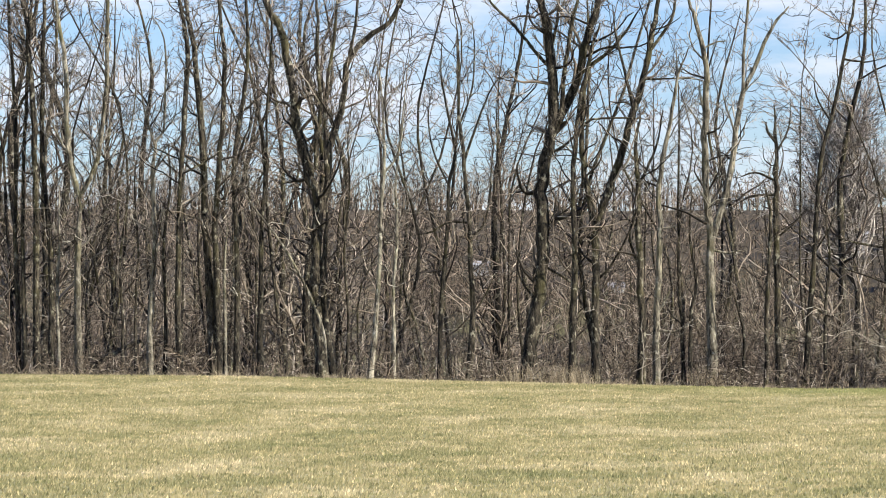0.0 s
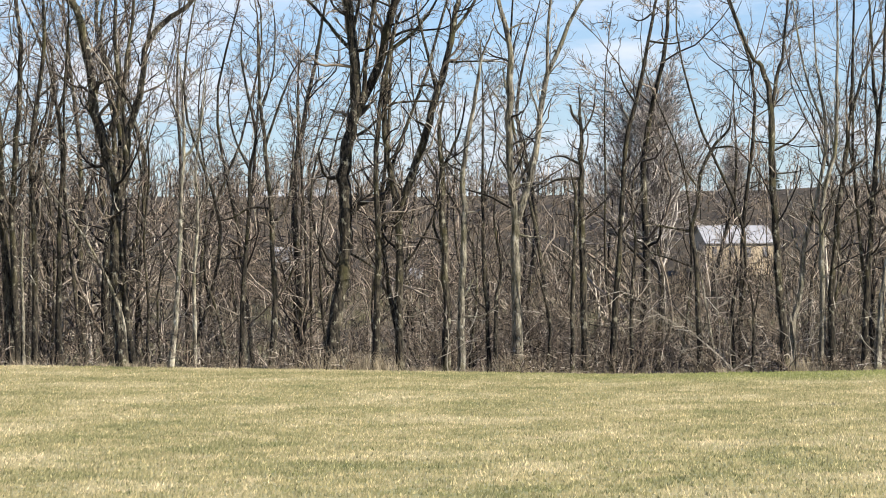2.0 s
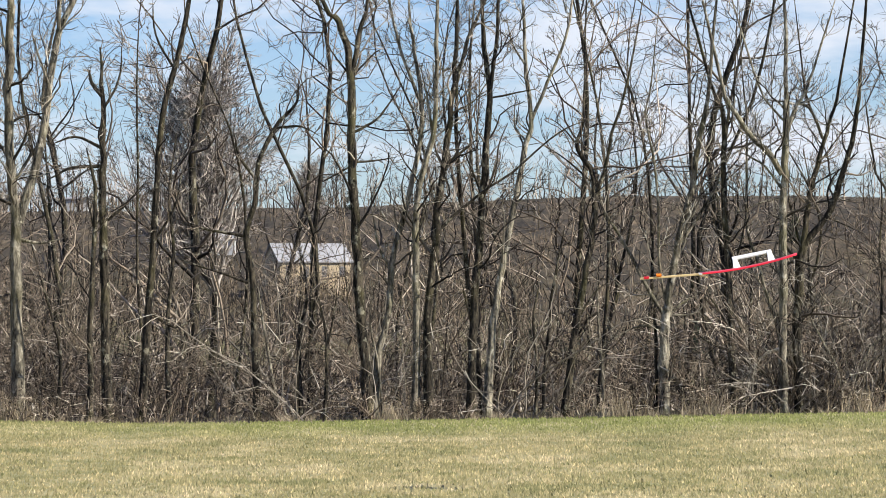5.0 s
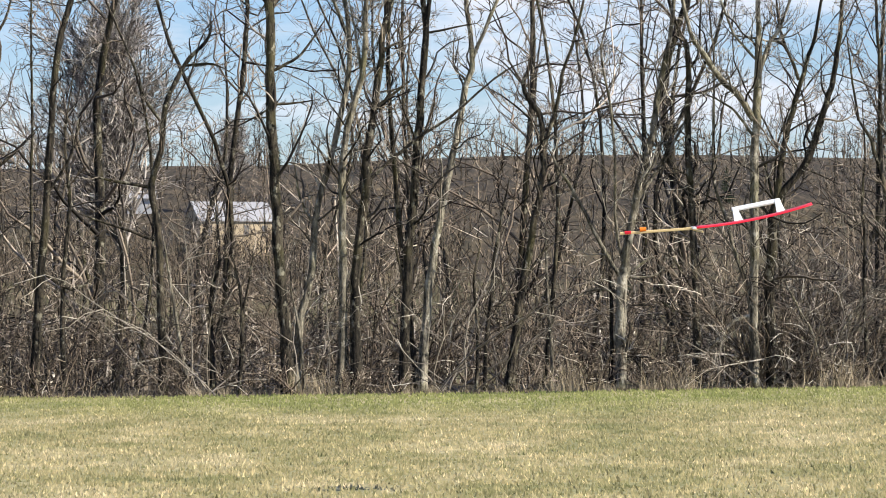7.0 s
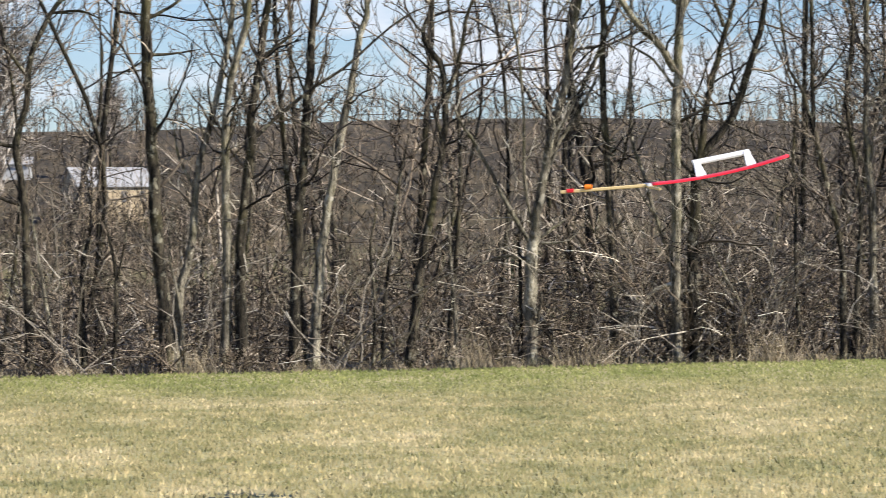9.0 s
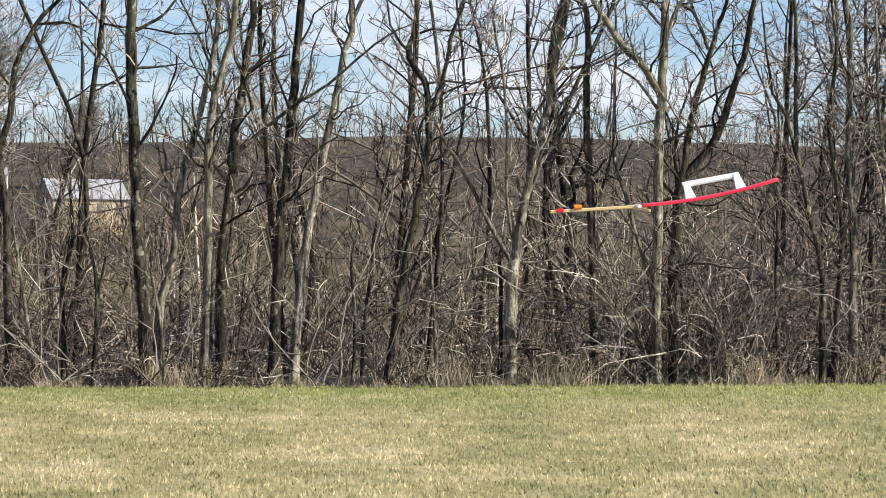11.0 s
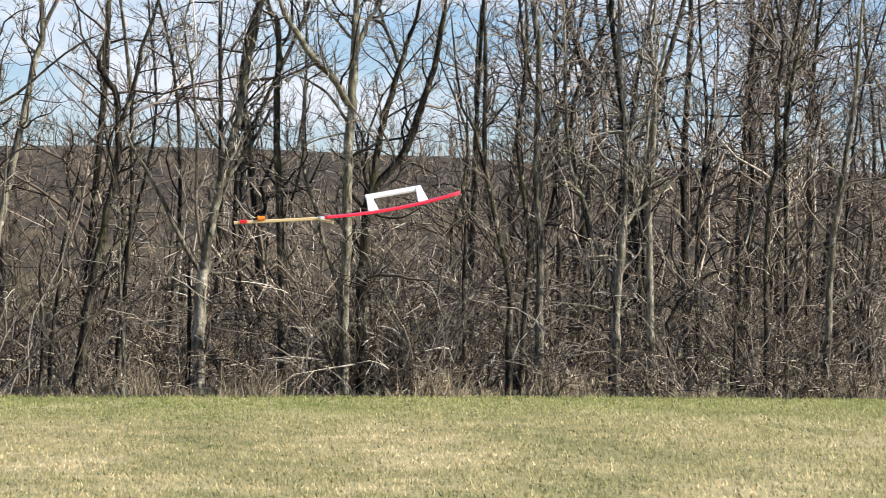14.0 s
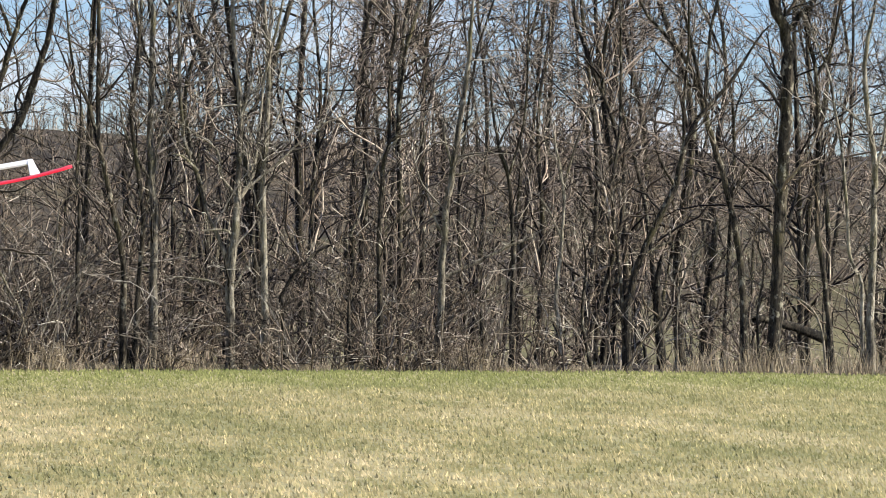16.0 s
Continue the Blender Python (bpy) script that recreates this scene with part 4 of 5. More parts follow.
# ---------------------------------------------------------------- trees further in
def woodland_tree(seed, height, r, spread, levels=(13, 5, 4), low=0.25, bold=1.0, twig=None, up=0.16, wig=1.0, angle=42):
    """A whole bare tree at the origin, to be copied."""
    rng = np.random.default_rng(seed)
    top = new("tree")
    bend = rng.normal(size=(5, 2)) * height * 0.018 * wig
    bend[0] = 0
    pts = [(bend[i, 0] * i * 0.6, bend[i, 1] * i * 0.6, height * i / 4 - (0.3 if i == 0 else 0)) for i in range(5)]
    P = curve(pts, 16, rng, r * 0.1)
    R = r * (1 - 0.9 * np.linspace(0, 1, 16) ** 1.1)
    v, q = tubes(P[None], R[None], 7)
    mesh_object("trunk", v, q, BARK, top)
    b, br = grow(rng, P[None], R[None], levels[0], low, 0.98, angle, spread, 7, up, 0.33 * wig, 0.45, 0.0095 * bold)
    c, cr = grow(rng, b, br, levels[1], 0.2, 1.0, angle + 4, 0.5, 4, up * 0.75, 0.40 * wig, 0.58, 0.006 * bold)
    d, dr = grow(rng, c, cr, levels[2], 0.15, 1.0, angle, 0.55, 2, up * 0.75, 0.22, 0.7, 0.0046 * bold)
    v, q = joined([tubes(b, br, 4), tubes(c, cr, 3), tubes(d, dr, 3)])
    mesh_object("crown", v, q, twig or TWIG, top)
    return top


def plant(kinds, places, rng, label, category, group, scale=(0.85, 1.15)):
    """Stands copies of the given things on the ground; the first stand of each kind is the thing itself."""
    used = set()
    for n, (x, y) in enumerate(places):
        kind = kinds[n % len(kinds)]
        s = rng.uniform(*scale)
        m = pose(x, y, float(ground_z(x, y)) - 0.02, rng.uniform(-3, 3), rng.uniform(-3, 3), rng.uniform(0, 360)) @ Matrix.Diagonal((s, s, s, 1))
        if kind.name in used:
            ob = copy_thing(kind, m)
        else:
            used.add(kind.name)
            ob = kind
        ob.matrix_basis = m
        tagged(ob, label, category, group)


rng = np.random.default_rng(7)
slim = [woodland_tree(20 + i, h, r, 0.17, (22, 5, 4), 0.12, wig=2.2) for i, (h, r) in enumerate(((10, 0.036), (11.5, 0.046), (9, 0.030), (12, 0.05), (8.5, 0.034)))]
row = [(x + rng.uniform(-0.4, 0.4), rng.uniform(81.5, 88)) for x in np.linspace(-24, 22, 34) if x < 7 or int(x * 7) % 2]
row += [(x, rng.uniform(81, 90)) for x in rng.uniform(-25, -13, 16)]
plant(slim, row, rng, "slender leafless woodland tree with grey bark among undergrowth", "tree", "trees in the wood")
wide = [woodland_tree(40 + i, h, r, 0.25, (24, 6, 4), 0.06, 1.25) for i, (h, r) in enumerate(((11, 0.11), (12.5, 0.13), (9.5, 0.09)))]
back = [(x, rng.uniform(93, 135)) for x in np.linspace(-36, 32, 40)]
back += [(x, rng.uniform(86, 100)) for x in rng.uniform(-27, -14, 12)]
back += [(x, rng.uniform(104, 125)) for x in rng.uniform(12, 34, 20)]
plant(wide, back, rng, "broad leafless tree with dense brown twigs on the valley slope", "tree", "trees on the valley slope")

twiggy = [woodland_tree(50 + i, h, r, 0.27, (34, 6, 4), 0.05, 1.1, HAZE_TWIG, 0.08) for i, (h, r) in enumerate(((9.5, 0.055), (8, 0.048), (10.5, 0.06)))]
thicket = [(x + rng.uniform(-0.5, 0.5), rng.uniform(83, 101)) for x in np.linspace(8.6, 27, 29)]
thicket += [(x + rng.uniform(-0.5, 0.5), rng.uniform(84, 100)) for x in np.linspace(-26, -7.5, 18)]
thicket += [(x + rng.uniform(-0.3, 0.3), rng.uniform(84, 96)) for x in (0.8, 2.2, 9.5)]
plant(twiggy, thicket, rng, "twiggy leafless young tree with fine grey-brown branches", "tree", "young trees in the thicket")

veil = [woodland_tree(70 + i, h, r, 0.26, (30, 7, 5), lo, 0.85, HAZE_TWIG, 0.12, 1.4) for i, (h, r, lo) in enumerate(((10.5, 0.045, 0.28), (11.5, 0.05, 0.34), (9.5, 0.04, 0.25), (12.0, 0.048, 0.3)))]
stand = [(-0.4 + rng.uniform(0.165, 0.36) * (y - 30.5), y) for y in rng.uniform(86, 108, 17)]
stand += [(-0.4 + a * (y - 30.5), y) for a, y in zip(np.linspace(-0.03, 0.15, 7) + rng.uniform(-0.006, 0.006, 7), rng.uniform(85, 97, 7))]
plant(veil, stand, rng, "leafless tree with a dense veil of fine grey-brown twigs", "tree", "trees in the wood")
dense = np.random.default_rng(31)
stand = [(-0.4 + dense.uniform(0.255, 0.37) * (y - 30.5), y) for y in dense.uniform(100, 122, 10)]
plant([copy_thing(t, Matrix()) for t in veil], stand, dense, "tall leafless tree with a dense veil of fine twigs", "tree", "trees in the wood", (1.05, 1.3))
low = [(-0.25 * y + rng.uniform(0, 0.20) * y, y) for y in rng.uniform(99, 118, 24)]
plant([copy_thing(t, Matrix()) for t in twiggy], low, rng, "twiggy leafless tree with grey-brown branches below the field", "tree", "trees on the valley slope", (0.72, 0.95))

# slight trees before the tan building
plant([copy_thing(t, Matrix()) for t in twiggy], ((-1.5, 113), (-1.95, 112), (-2.75, 115), (-3.1, 119), (-3.6, 117)), rng, "slight leafless tree with a loose grey-brown crown", "tree", "trees on the valley slope", (0.74, 0.84))

# round-crowned trees beyond the gap and behind the tan building
for sx, sy, sh, bare, bold in ((-4.38, 104, 7.9, 0.48, 1.5), (-7.5, 330, 6.0, 0.30, 3.0)):
    round_tree = woodland_tree(61 + int(sy), sh, 0.15, 0.46, (76, 13, 9), bare, bold, GREY_TWIG, 0.09, 0.45, 36)
    round_tree.location = (sx, sy, float(ground_z(sx, sy)))
    tagged(round_tree, "round-crowned leafless tree with dense grey twigs", "tree", "trees on the valley slope")


# ---------------------------------------------------------------- brush at the field edge
def shrub(seed, stems, height, splay=0.62, lift=0.03, bark=BRUSH, wander=0.19, thick=(0.008, 0.017), shoots=6):
    rng = np.random.default_rng(seed)
    top = new("shrub")
    base = np.zeros((stems, 8, 3))
    base[:, 0] = np.c_[rng.normal(size=(stems, 2)) * 0.16, np.full(stems, -0.05)]
    way = unit(np.c_[rng.normal(size=(stems, 2)) * splay, np.ones(stems)])
    step = (height * rng.uniform(0.5, 1.1, stems) / 7)[:, None]
    for s in range(1, 8):
        way = unit(way + rng.normal(size=way.shape) * wander + np.array([0, 0, lift]))
        base[:, s] = base[:, s - 1] + way * step
    R = np.linspace(1, 0.3, 8)[None] * rng.uniform(*thick, stems)[:, None]
    for i in range(stems):
        v, q = tubes(base[i:i + 1], R[i:i + 1], 3)
        mesh_object("stem", v, q, bark, top)
    c, cr = grow(rng, base, R, shoots, 0.15, 1.0, 50, 0.42, 4, 0.03, 0.26, 0.6, 0.006)
    d, dr = grow(rng, c, cr, 2, 0.2, 1.0, 44, 0.55, 2, 0.0, 0.2, 0.7, 0.0055)
    v, q = joined([tubes(c, cr, 3), tubes(d, dr, 3)])
    tagged(mesh_object("crown", v, q, bark, top), kind="stuff")
    return top


rng = np.random.default_rng(11)
bushes = [shrub(80 + i, n, h) for i, (n, h) in enumerate(((9, 1.6), (12, 2.2), (7, 2.8), (14, 1.2), (10, 3.0)))]
spots = [(x + rng.uniform(-0.2, 0.2), rng.uniform(80.9, 85.5)) for x in np.linspace(-23, 20.5, 140)]
spots += [(x, rng.uniform(84, 96)) for x in rng.uniform(-26, 24, 60)]
spots += [(x, rng.uniform(79.9, 81.5)) for x in rng.uniform(4.6, 7.4, 10)]
spots = [(x, y) for x, y in spots if (x > -7 or rng.uniform() < 0.62) and not (13.0 < x < 19.5 and rng.uniform() < 0.62)]
front = [(x, rng.uniform(79.45, 79.85)) for x in rng.uniform(-22, 13.5, 72)]
plant(bushes, spots, rng, "leafless brown shrub of thin stems at the wood's edge", "shrub", "shrubs at the wood's edge", (0.7, 1.25))
plant([shrub(88 + i, n, h) for i, (n, h) in enumerate(((7, 0.9), (9, 0.6), (6, 1.2)))], front, rng, "low leafless shrub of thin brown stems at the field edge", "shrub", "shrubs at the wood's edge", (0.7, 1.2))


brambles = [shrub(95 + i, n, h, 0.62, -0.04, BRAMBLE, 0.15, (0.008, 0.016), 4) for i, (n, h) in enumerate(((9, 2.1), (7, 1.6), (10, 2.6), (6, 1.9)))]
spots = [(x, rng.uniform(79.8, 80.4)) for x in (5.0, 5.5, 6.0, 6.3, 6.7, 7.1, 1.3, 2.1, -0.6, 8.3, 9.8, 10.8, 12.6, 14.1, -1.9, -7.6)]
plant(brambles, spots, rng, "pale arching bramble of bare stems at the field edge", "shrub", "brambles at the field edge", (0.8, 1.2))


def blades(name, n, spread, height, width, lean, material, rng, nod=0.0):
    """Single grass blades as thin tapered triangles; nod lays them over to one side, as a mower leaves them."""
    x, y = spread(rng, n)
    z = ground_z(x, y)
    a = rng.uniform(0, np.pi, n) if not nod else rng.normal(size=n) * 0.45
    h = height * rng.uniform(0.45, 1.3, n)
    w = width * rng.uniform(0.6, 1.4, n)
    side = np.stack([np.cos(a), np.sin(a) * 0.6, np.zeros(n)], -1) * w[:, None] / 2
    foot = np.stack([x, y, z - 0.005], -1)
    tip = foot + np.stack([rng.normal(size=n) * lean, rng.normal(size=n) * lean + nod, np.ones(n)], -1) * h[:, None]
    v = np.stack([foot - side, foot + side, tip], 1).reshape(-1, 3)
    return mesh_object(name, v, None, material, tris=np.arange(n * 3).reshape(-1, 3), smooth=False)


def field_spread(rng, n):
    y = 28 + (EDGE + 0.1 - 28) * rng.uniform(0, 1, n) ** 0.85
    left, right = -1.0 - 0.262 * (y + 2), np.where(y > 50, (y - 29) * 0.385, 0.075 * y + 5)
    return left + (right - left) * rng.uniform(0, 1, n), y


def edge_spread(rng, n):
    x = rng.uniform(-23, 20.5, n)
    x = x + 0.16 * np.sin(x * 7) + 0.35 * np.sin(x * 2.1 + 1)
    return x, EDGE + np.abs(rng.normal(size=n)) * 0.6


rng = np.random.default_rng(5)
lawn_grass = blades("lawn_grass", 400000, field_spread, 0.038, 0.024, 0.30, BLADE, rng, 0.9)
tagged(lawn_grass, "short mown grass, straw-yellow with green patches", "grass", kind="stuff")
edge_grass = blades("dry_grass", 11000, edge_spread, 0.11, 0.009, 0.45, DRY, rng)
tagged(edge_grass, "tall dry straw-coloured grass along the field edge", "grass", kind="stuff")


def clump_spread(rng, n):
    spots = np.array((-10.0, -9.2, -8.9, -6.2, -0.4, 3.0, 4.3, 6.6, 8.3, 12.0, 15.2, 15.8, 16.4, 17.2, 17.9))
    x = spots[rng.integers(0, len(spots), n)] + rng.normal(size=n) * 0.22
    return x, EDGE + 0.05 + np.abs(rng.normal(size=n)) * 0.3


stalks = blades("dry_stalks", 2600, clump_spread, 0.36, 0.011, 0.30, DRY, rng)
tagged(stalks, "clumps of tall pale dry stalks at the field edge", "grass", kind="stuff")


def fallen_log(a, b, r, seed, label):
    """A dead trunk lying or leaning, with a few broken branch stubs."""
    rng = np.random.default_rng(seed)
    top = new("fallen_log")
    top.location = a
    end = np.array(b) - np.array(a)
    P = curve([(0, 0, 0), tuple(end * 0.5 + np.array([0, 0, 0.04])), tuple(end)], 10, rng, r * 0.15)
    R = r * np.linspace(1, 0.6, 10)
    v, q = tubes(P[None], R[None], 8)
    mesh_object("trunk", v, q, BARK, top)
    s, sr = grow(rng, P[None], R[None], 5, 0.1, 0.95, 60, 0.3, 5, 0.05, 0.25, 0.35, 0.01)
    for i in range(len(s)):
        v, q = tubes(s[i:i + 1], sr[i:i + 1], 5)
        mesh_object("branch_stub", v, q, BARK, top)
    return tagged(top, label, "log")


fallen_log((-19.3, 80.3, 0.12), (-18.2, 80.9, 0.75), 0.07, 1, "dark dead trunk leaning low among the shrubs")
fallen_log((17.4, 81.2, 0.45), (16.2, 80.6, 0.72), 0.075, 2, "dark fallen trunk resting on a stump in brush")
fallen_log((4.2, 80.4, -0.1), (3.75, 80.5, 0.62), 0.06, 3, "short broken trunk leaning at the field edge")


# ---------------------------------------------------------------- far woods
def far_woods(name, seed, n, near, far, low, tall, r, twig, material, reach=(-0.31, 0.33), open_slope=True):
    """Many small bare trees across the valley, too far off to tell apart."""
    rng = np.random.default_rng(seed)
    y = near + (far - near) * rng.uniform(0, 1, n) ** 0.65
    x = rng.uniform(*reach, n) * y
    # the slope below the tan building is open
    keep = (np.abs(x + 0.027 * y) > 5.2 * y / 300) | (y > 303) | (y < 205) | (not open_slope) | (rng.uniform(size=n) < 0.3)
    # so is the clearing behind the wood
    side = (x + 0.4) / (y - 30.5)
    keep &= (side < 0.262) | (side > 0.36) | (y > 250) | (rng.uniform(size=n) < 0.4)
    x, y = x[keep], y[keep]
    n = len(x)
    base = np.stack([x, y, ground_z(x, y) - 0.2], -1)
    h = rng.uniform(low, tall, n) * rng.choice([0.8, 1.0, 1.3], n)
    P = base[:, None, :] + np.linspace(0, 1, 4)[None, :, None] * np.array([0, 0, 1.0]) * h[:, None, None]
    P[:, 1:] += rng.normal(size=(n, 3, 3)) * 0.04 * h[:, None, None]
    R = np.linspace(1, 0.25, 4)[None] * rng.uniform(0.6, 1.2, n)[:, None] * r
    b, br = grow(rng, P, R, 6, 0.12, 1.0, 42, 0.42, 3, 0.12, 0.2, 0.5, twig)
    c, cr = grow(rng, b, br, 4, 0.2, 1.0, 40, 0.6, 2, 0.1, 0.15, 0.6, twig * 0.8)
    v, q = joined([tubes(P, R, 3), tubes(b, br, 3), tubes(c, cr, 3)])
    return mesh_object(name, v, q, material)


tagged(far_woods("far_woods", 3, 1050, 215, 400, 2.2, 4.6, 0.075, 0.024, FAR_TWIG), "distant leafless brown woods across the valley", "woods", kind="stuff")
tagged(far_woods("ridge_woods", 9, 300, 385, 425, 1.2, 3.6, 0.07, 0.03, HAZE_TWIG), "distant bare trees along the crest of the far ridge", "woods", kind="stuff")
tagged(far_woods("slope_brush", 12, 900, 272, 297, 1.4, 2.6, 0.04, 0.018, FAR_TWIG, (-0.16, 0.03), False), "low brown brush below the far buildings", "brush", kind="stuff")
tagged(far_woods("crest_woods", 21, 420, 378, 424, 2.0, 3.4, 0.08, 0.026, HAZE_TWIG, (-0.27, -0.045)), "distant bare woods standing high on the far ridge", "woods", kind="stuff")
tagged(far_woods("valley_woods", 4, 560, 125, 215, 5.0, 8.0, 0.09, 0.015, TWIG), "leafless grey-brown woods on the valley floor", "woods", kind="stuff")


k = Mat("needles", 0.8)
NEEDLES = k.done(k.ramp(k.vary(True), [(0.0, (0.012, 0.020, 0.010)), (0.6, (0.030, 0.044, 0.022)), (1.0, (0.060, 0.075, 0.040))]))


def evergreen(seed, x, y, height):
    """A conifer: a straight trunk and whorls of drooping boughs set with short sprays of needles."""
    rng = np.random.default_rng(seed)
    top = new("evergreen")
    top.location = (x, y, float(ground_z(x, y)) - 0.1)
    P = np.stack([np.zeros(8), np.zeros(8), np.linspace(0, height, 8)], -1)
    v, q = tubes(P[None], np.linspace(0.02, 0.004, 8)[None] * height, 6)
    mesh_object("trunk", v, q, BARK, top)
    n = 110
    z = np.sort(rng.uniform(0.1, 0.98, n))
    a = rng.uniform(0, 2 * np.pi, n)
    reach = height * 0.26 * (1 - z) ** 0.8 * rng.uniform(0.65, 1.15, n) + 0.05
    s = np.linspace(0, 1, 5)[None, :, None]
    way = np.stack([np.cos(a), np.sin(a), np.full(n, -0.28)], -1)[:, None, :]
    B = np.stack([np.zeros(n), np.zeros(n), z * height], -1)[:, None, :] + way * s * reach[:, None, None] + np.array([0, 0, 0.12]) * s ** 2 * reach[:, None, None]
    R = np.full((n, 5), 0.012)
    c, cr = grow(rng, B, R, 9, 0.1, 1.0, 55, 0.42, 2, -0.05, 0.1, 1.4, 0.02)
    v, q = joined([tubes(B, R, 3), tubes(c, cr, 3)])
    mesh_object("crown", v, q, NEEDLES, top)
    return tagged(top, "dark green conifer among bare woods on the far slope", "tree", "evergreens on the far slope")


for n, (x, y, h) in enumerate(((9.3, 255, 2.8), (17.7, 262, 3.2), (18.9, 258, 2.3), (-4.9, 385, 3.4), (30.5, 330, 3.0), (7.6, 268, 2.0))):
    evergreen(300 + n, x, y, h)


# ---------------------------------------------------------------- far buildings
k = Mat("pale_siding", 0.7)
SIDING = k.done(k.mix(k.noise(0.8, 3), (0.36, 0.29, 0.185), (0.50, 0.40, 0.27)))
k = Mat("pale_roof", 0.6)
ROOF = k.done(k.mix(k.noise(1.5, 4), (0.20, 0.20, 0.21), (0.38, 0.38, 0.39)))
k = Mat("white_wall", 0.6)
WHITE_WALL = k.done(k.mix(k.noise(1.0, 4), (0.40, 0.40, 0.40), (0.55, 0.55, 0.54)))
k = Mat("dark_glass", 0.15)
GLASS = k.done((0.16, 0.16, 0.165))


def box(bm, x0, x1, y0, y1, z0, z1):
    vs = [bm.verts.new((x, y, z)) for z in (z0, z1) for y in (y0, y1) for x in (x0, x1)]
    for f in ((0, 2, 3, 1), (4, 5, 7, 6), (0, 1, 5, 4), (2, 6, 7, 3), (0, 4, 6, 2), (1, 3, 7, 5)):
        bm.faces.new([vs[i] for i in f])
    return vs


def farm_building(x, y, z, wide, deep, high, rise, wall, label, windows=0, turn=0):
    """A gabled building: walls, two roof slopes with eaves, windows."""
    top = new("building")
    top.matrix_world = pose(x, y, z, 0, 0, turn)
    bm = bmesh.new()
    w, d = wide / 2, deep / 2
    foot = float(ground_z(x, y)) - z - 0.4
    a = [bm.verts.new(p) for p in ((-w, -d, foot), (w, -d, foot), (w, d, foot), (-w, d, foot), (-w, -d, high), (w, -d, high), (w, d, high), (-w, d, high), (-w, 0, high + rise), (w, 0, high + rise))]
    for f in ((0, 1, 5, 4), (2, 3, 7, 6), (1, 2, 6, 9, 5), (3, 0, 4, 8, 7), (3, 2, 1, 0)):
        bm.faces.new([a[i] for i in f])
    part("wall", bm, wall, top)
    for s in (-1, 1):
        bm = bmesh.new()
        e, o, th = 0.18, 0.15, 0.07
        low = high - rise * e / d
        v = [bm.verts.new(p) for p in ((-w - o, s * (d + e), low), (w + o, s * (d + e), low), (w + o, 0, high + rise), (-w - o, 0, high + rise),
                                       (-w - o, s * (d + e), low + th), (w + o, s * (d + e), low + th), (w + o, 0, high + rise + th), (-w - o, 0, high + rise + th))]
        for f in ((0, 1, 2, 3), (7, 6, 5, 4), (0, 4, 5, 1), (1, 5, 6, 2), (3, 2, 6, 7), (0, 3, 7, 4)):
            bm.faces.new([v[i] for i in f])
        bmesh.ops.recalc_face_normals(bm, faces=bm.faces)
        part("roof", bm, ROOF, top)
    for i in range(windows):
        bm = bmesh.new()
        cx = -w + wide * (i + 0.5) / windows
        box(bm, cx - 0.18, cx + 0.18, -d - 0.03, -d + 0.02, high * 0.35, high * 0.78)
        part("window", bm, GLASS, top)
    return tagged(top, label, "building", "buildings across the valley")


farm_building(-7.05, 300, 3.0, 5.3, 3.6, 1.75, 1.2, SIDING, "small tan building with a pale grey gabled roof", 4, 20)
farm_building(-14.45, 330, 6.15, 2.1, 2.2, 0.6, 0.5, WHITE_WALL, "small white building with a pale roof")
farm_building(-32.8, 412, 11.8, 3.0, 3.0, 0.35, 0.2, WHITE_WALL, "low white building on the far slope")
farm_building(-42.6, 313, 3.7, 2.5, 2.4, 0.7, 0.3, WHITE_WALL, "white shed with a pale roof on the far slope")
farm_building(-31.4, 300, 2.1, 1.6, 2.0, 0.5, 0.3, WHITE_WALL, "tiny white shed in the valley")


# ---------------------------------------------------------------- the flying model
k = Mat("red_film", 0.35)
RED = k.done(k.mix(k.noise(14, 4), (0.60, 0.02, 0.035), (0.72, 0.03, 0.05)))
k = Mat("white_foam", 0.6)
FOAM = k.done(k.mix(k.noise(20, 4), (0.76, 0.76, 0.77), (0.84, 0.84, 0.83)))
k = Mat("pine_stick", 0.6)
PINE = k.done(k.mix(k.noise(30, 4, (0.1, 1, 1)), (0.62, 0.45, 0.22), (0.74, 0.58, 0.32)))
k = Mat("orange_plastic", 0.45)
ORANGE = k.done(k.mix(k.noise(25, 3), (0.72, 0.17, 0.015), (0.80, 0.22, 0.02)))
k = Mat("dark_rubber", 0.6)
RUBBER = k.done((0.02, 0.02, 0.02))


def bar(a, b, w, h, sides=4):
    """A slim bar from a to b with a bevelled section."""
    bm = bmesh.new()
    a, b = Vector(a), Vector(b)
    d = (b - a).normalized()
    u = d.cross(Vector((0, 1, 0)) if abs(d.y) < 0.9 else Vector((1, 0, 0))).normalized()
    v = d.cross(u)
    sec = [(-1, -0.6), (-0.6, -1), (0.6, -1), (1, -0.6), (1, 0.6), (0.6, 1), (-0.6, 1), (-1, 0.6)]
    rings = [[bm.verts.new(p + u * (s * w / 2) + v * (t * h / 2)) for s, t in sec] for p in (a, b)]
    for i in range(8):
        bm.faces.new((rings[0][i], rings[0][(i + 1) % 8], rings[1][(i + 1) % 8], rings[1][i]))
    bm.faces.new(rings[0][::-1])
    bm.faces.new(rings[1])
    bmesh.ops.recalc_face_normals(bm, faces=bm.faces)
    return bm


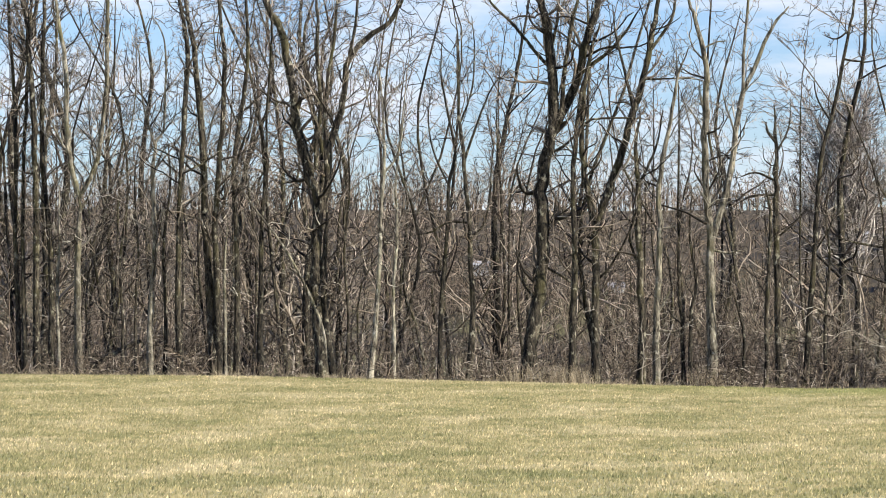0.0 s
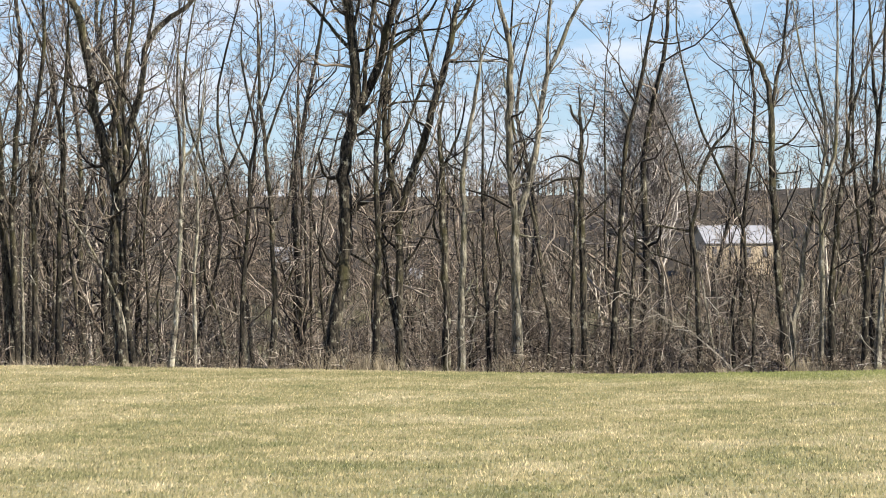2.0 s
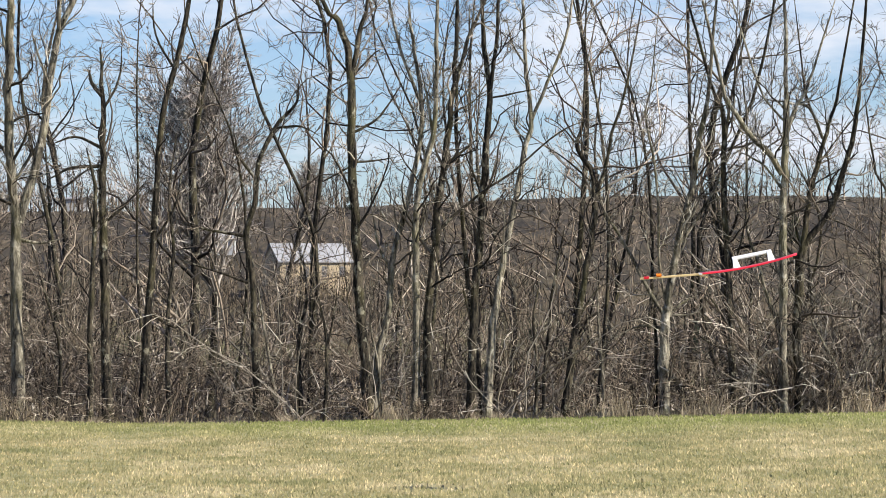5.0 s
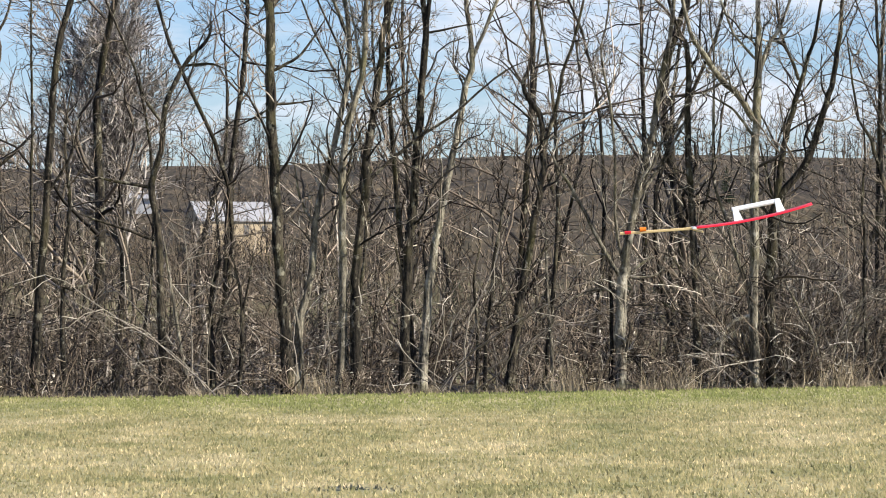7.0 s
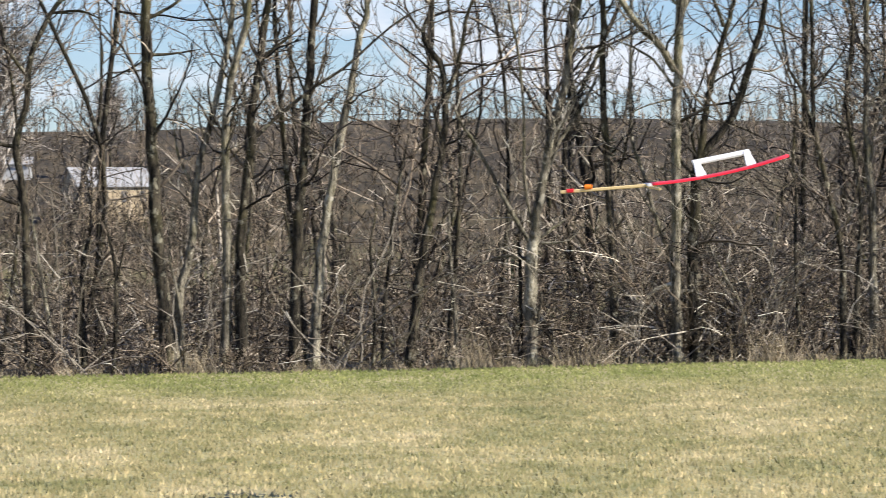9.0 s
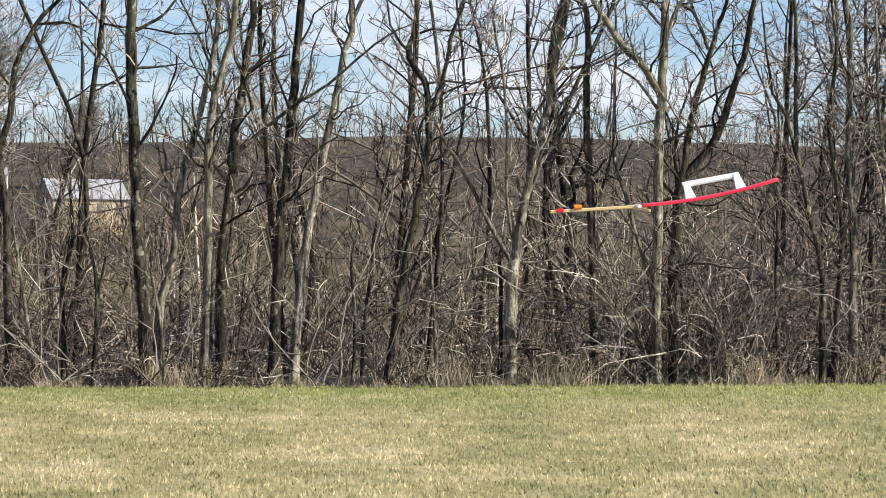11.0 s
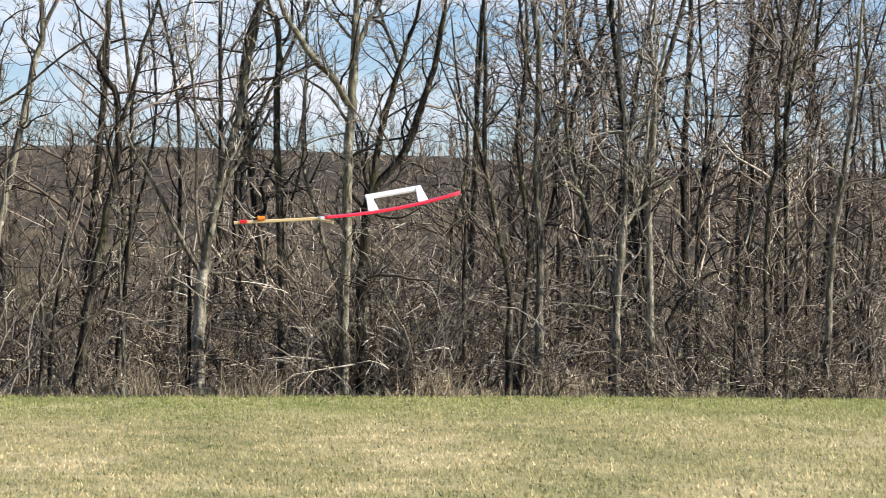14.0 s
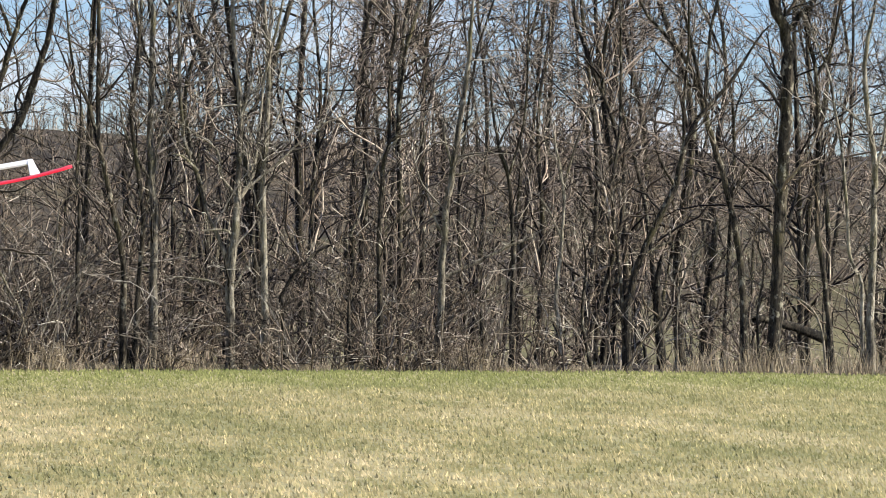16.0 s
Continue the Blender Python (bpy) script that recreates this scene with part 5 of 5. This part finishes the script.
def wing(root, tip, chord, thick, bow):
    """A blade with an aerofoil section, swept up towards a rounded tip. x along the span."""
    bm = bmesh.new()
    prof = [(0.5, 0), (0.38, 0.5), (0.1, 0.85), (-0.2, 0.6), (-0.5, 0.06), (-0.5, -0.06), (-0.2, -0.15), (0.2, -0.3), (0.42, -0.25)]
    rings = []
    for i in range(17):
        s = i / 16
        c = chord * (1 - 0.12 * s) * (math.sqrt(max(0.0, 1 - ((s - 0.9) / 0.1) ** 2 * 0.75)) if s > 0.9 else 1)
        x = root + (tip - root) * s
        z = bow * s * s
        rings.append([bm.verts.new((x, px * c, z + pz * thick)) for px, pz in prof])
    for r0, r1 in zip(rings, rings[1:]):
        for i in range(len(prof)):
            j = (i + 1) % len(prof)
            bm.faces.new((r0[i], r0[j], r1[j], r1[i]))
    bm.faces.new(rings[0][::-1])
    bm.faces.new(rings[-1])
    bmesh.ops.recalc_face_normals(bm, faces=bm.faces)
    for f in bm.faces:
        f.smooth = True
    return bm


flyer = new("model_monocopter")
flyer.matrix_world = pose(2.364, 55.0, 1.872, 1.5, -4.2, 0)
part("wing", wing(0.0, 0.875, 0.19, 0.020, 0.11), RED, flyer, "glossy red covered wing")
part("boom", bar((-0.54, 0, 0), (0.06, 0, 0), 0.020, 0.016), PINE, flyer, "bare pine stick")
part("root_rib", bar((0.0, -0.10, 0.004), (0.0, 0.10, 0.004), 0.018, 0.026), FOAM, flyer, "white foam rib")
part("side_stick", bar((0, 0, -0.01), (0.03, -0.37, -0.02), 0.014, 0.012), PINE, flyer)


def board(corners, thick):
    """A flat foam board from four corners, with thickness."""
    bm = bmesh.new()
    p = [Vector(q) for q in corners]
    n = (p[1] - p[0]).cross(p[3] - p[0]).normalized() * thick / 2
    lo, hi = [bm.verts.new(q - n) for q in p], [bm.verts.new(q + n) for q in p]
    bm.faces.new(lo[::-1])
    bm.faces.new(hi)
    for i in range(4):
        k = (i + 1) % 4
        bm.faces.new((lo[i], lo[k], hi[k], hi[i]))
    bmesh.ops.recalc_face_normals(bm, faces=bm.faces)
    bmesh.ops.bevel(bm, geom=list(bm.edges), offset=thick * 0.2, segments=1, affect="EDGES")
    return bm


for px, low in ((0.34, 0.022), (0.655, 0.066)):
    part("tail_boom", board(((px - 0.035, 0.05, low), (px + 0.035, 0.05, low), (px + 0.018, 0.27, low + 0.092), (px - 0.018, 0.27, low + 0.092)), 0.014), FOAM, flyer, "white foam boom")
part("tail_plane", board(((0.318, 0.235, 0.100), (0.678, 0.235, 0.144), (0.678, 0.31, 0.164), (0.318, 0.31, 0.120)), 0.016), FOAM, flyer, "white foam tail plane")
bm = bmesh.new()
bmesh.ops.create_cone(bm, cap_ends=True, segments=14, radius1=0.018, radius2=0.015, depth=0.045, matrix=pose(-0.37, 0, 0.018, 0, 90, 0))
motor = part("motor", bm, ORANGE, flyer, "orange motor")
bm = bmesh.new()
bmesh.ops.create_cone(bm, cap_ends=True, segments=8, radius1=0.005, radius2=0.004, depth=0.03, matrix=pose(-0.40, 0, 0.018, 0, 90, 0))
part("shaft", bm, RUBBER, motor)
part("battery", bar((-0.505, 0, 0.004), (-0.46, 0, 0.004), 0.024, 0.022), RED, flyer)
tagged(flyer, "one-bladed model aircraft with red wing and white tail, airborne", "model aircraft")
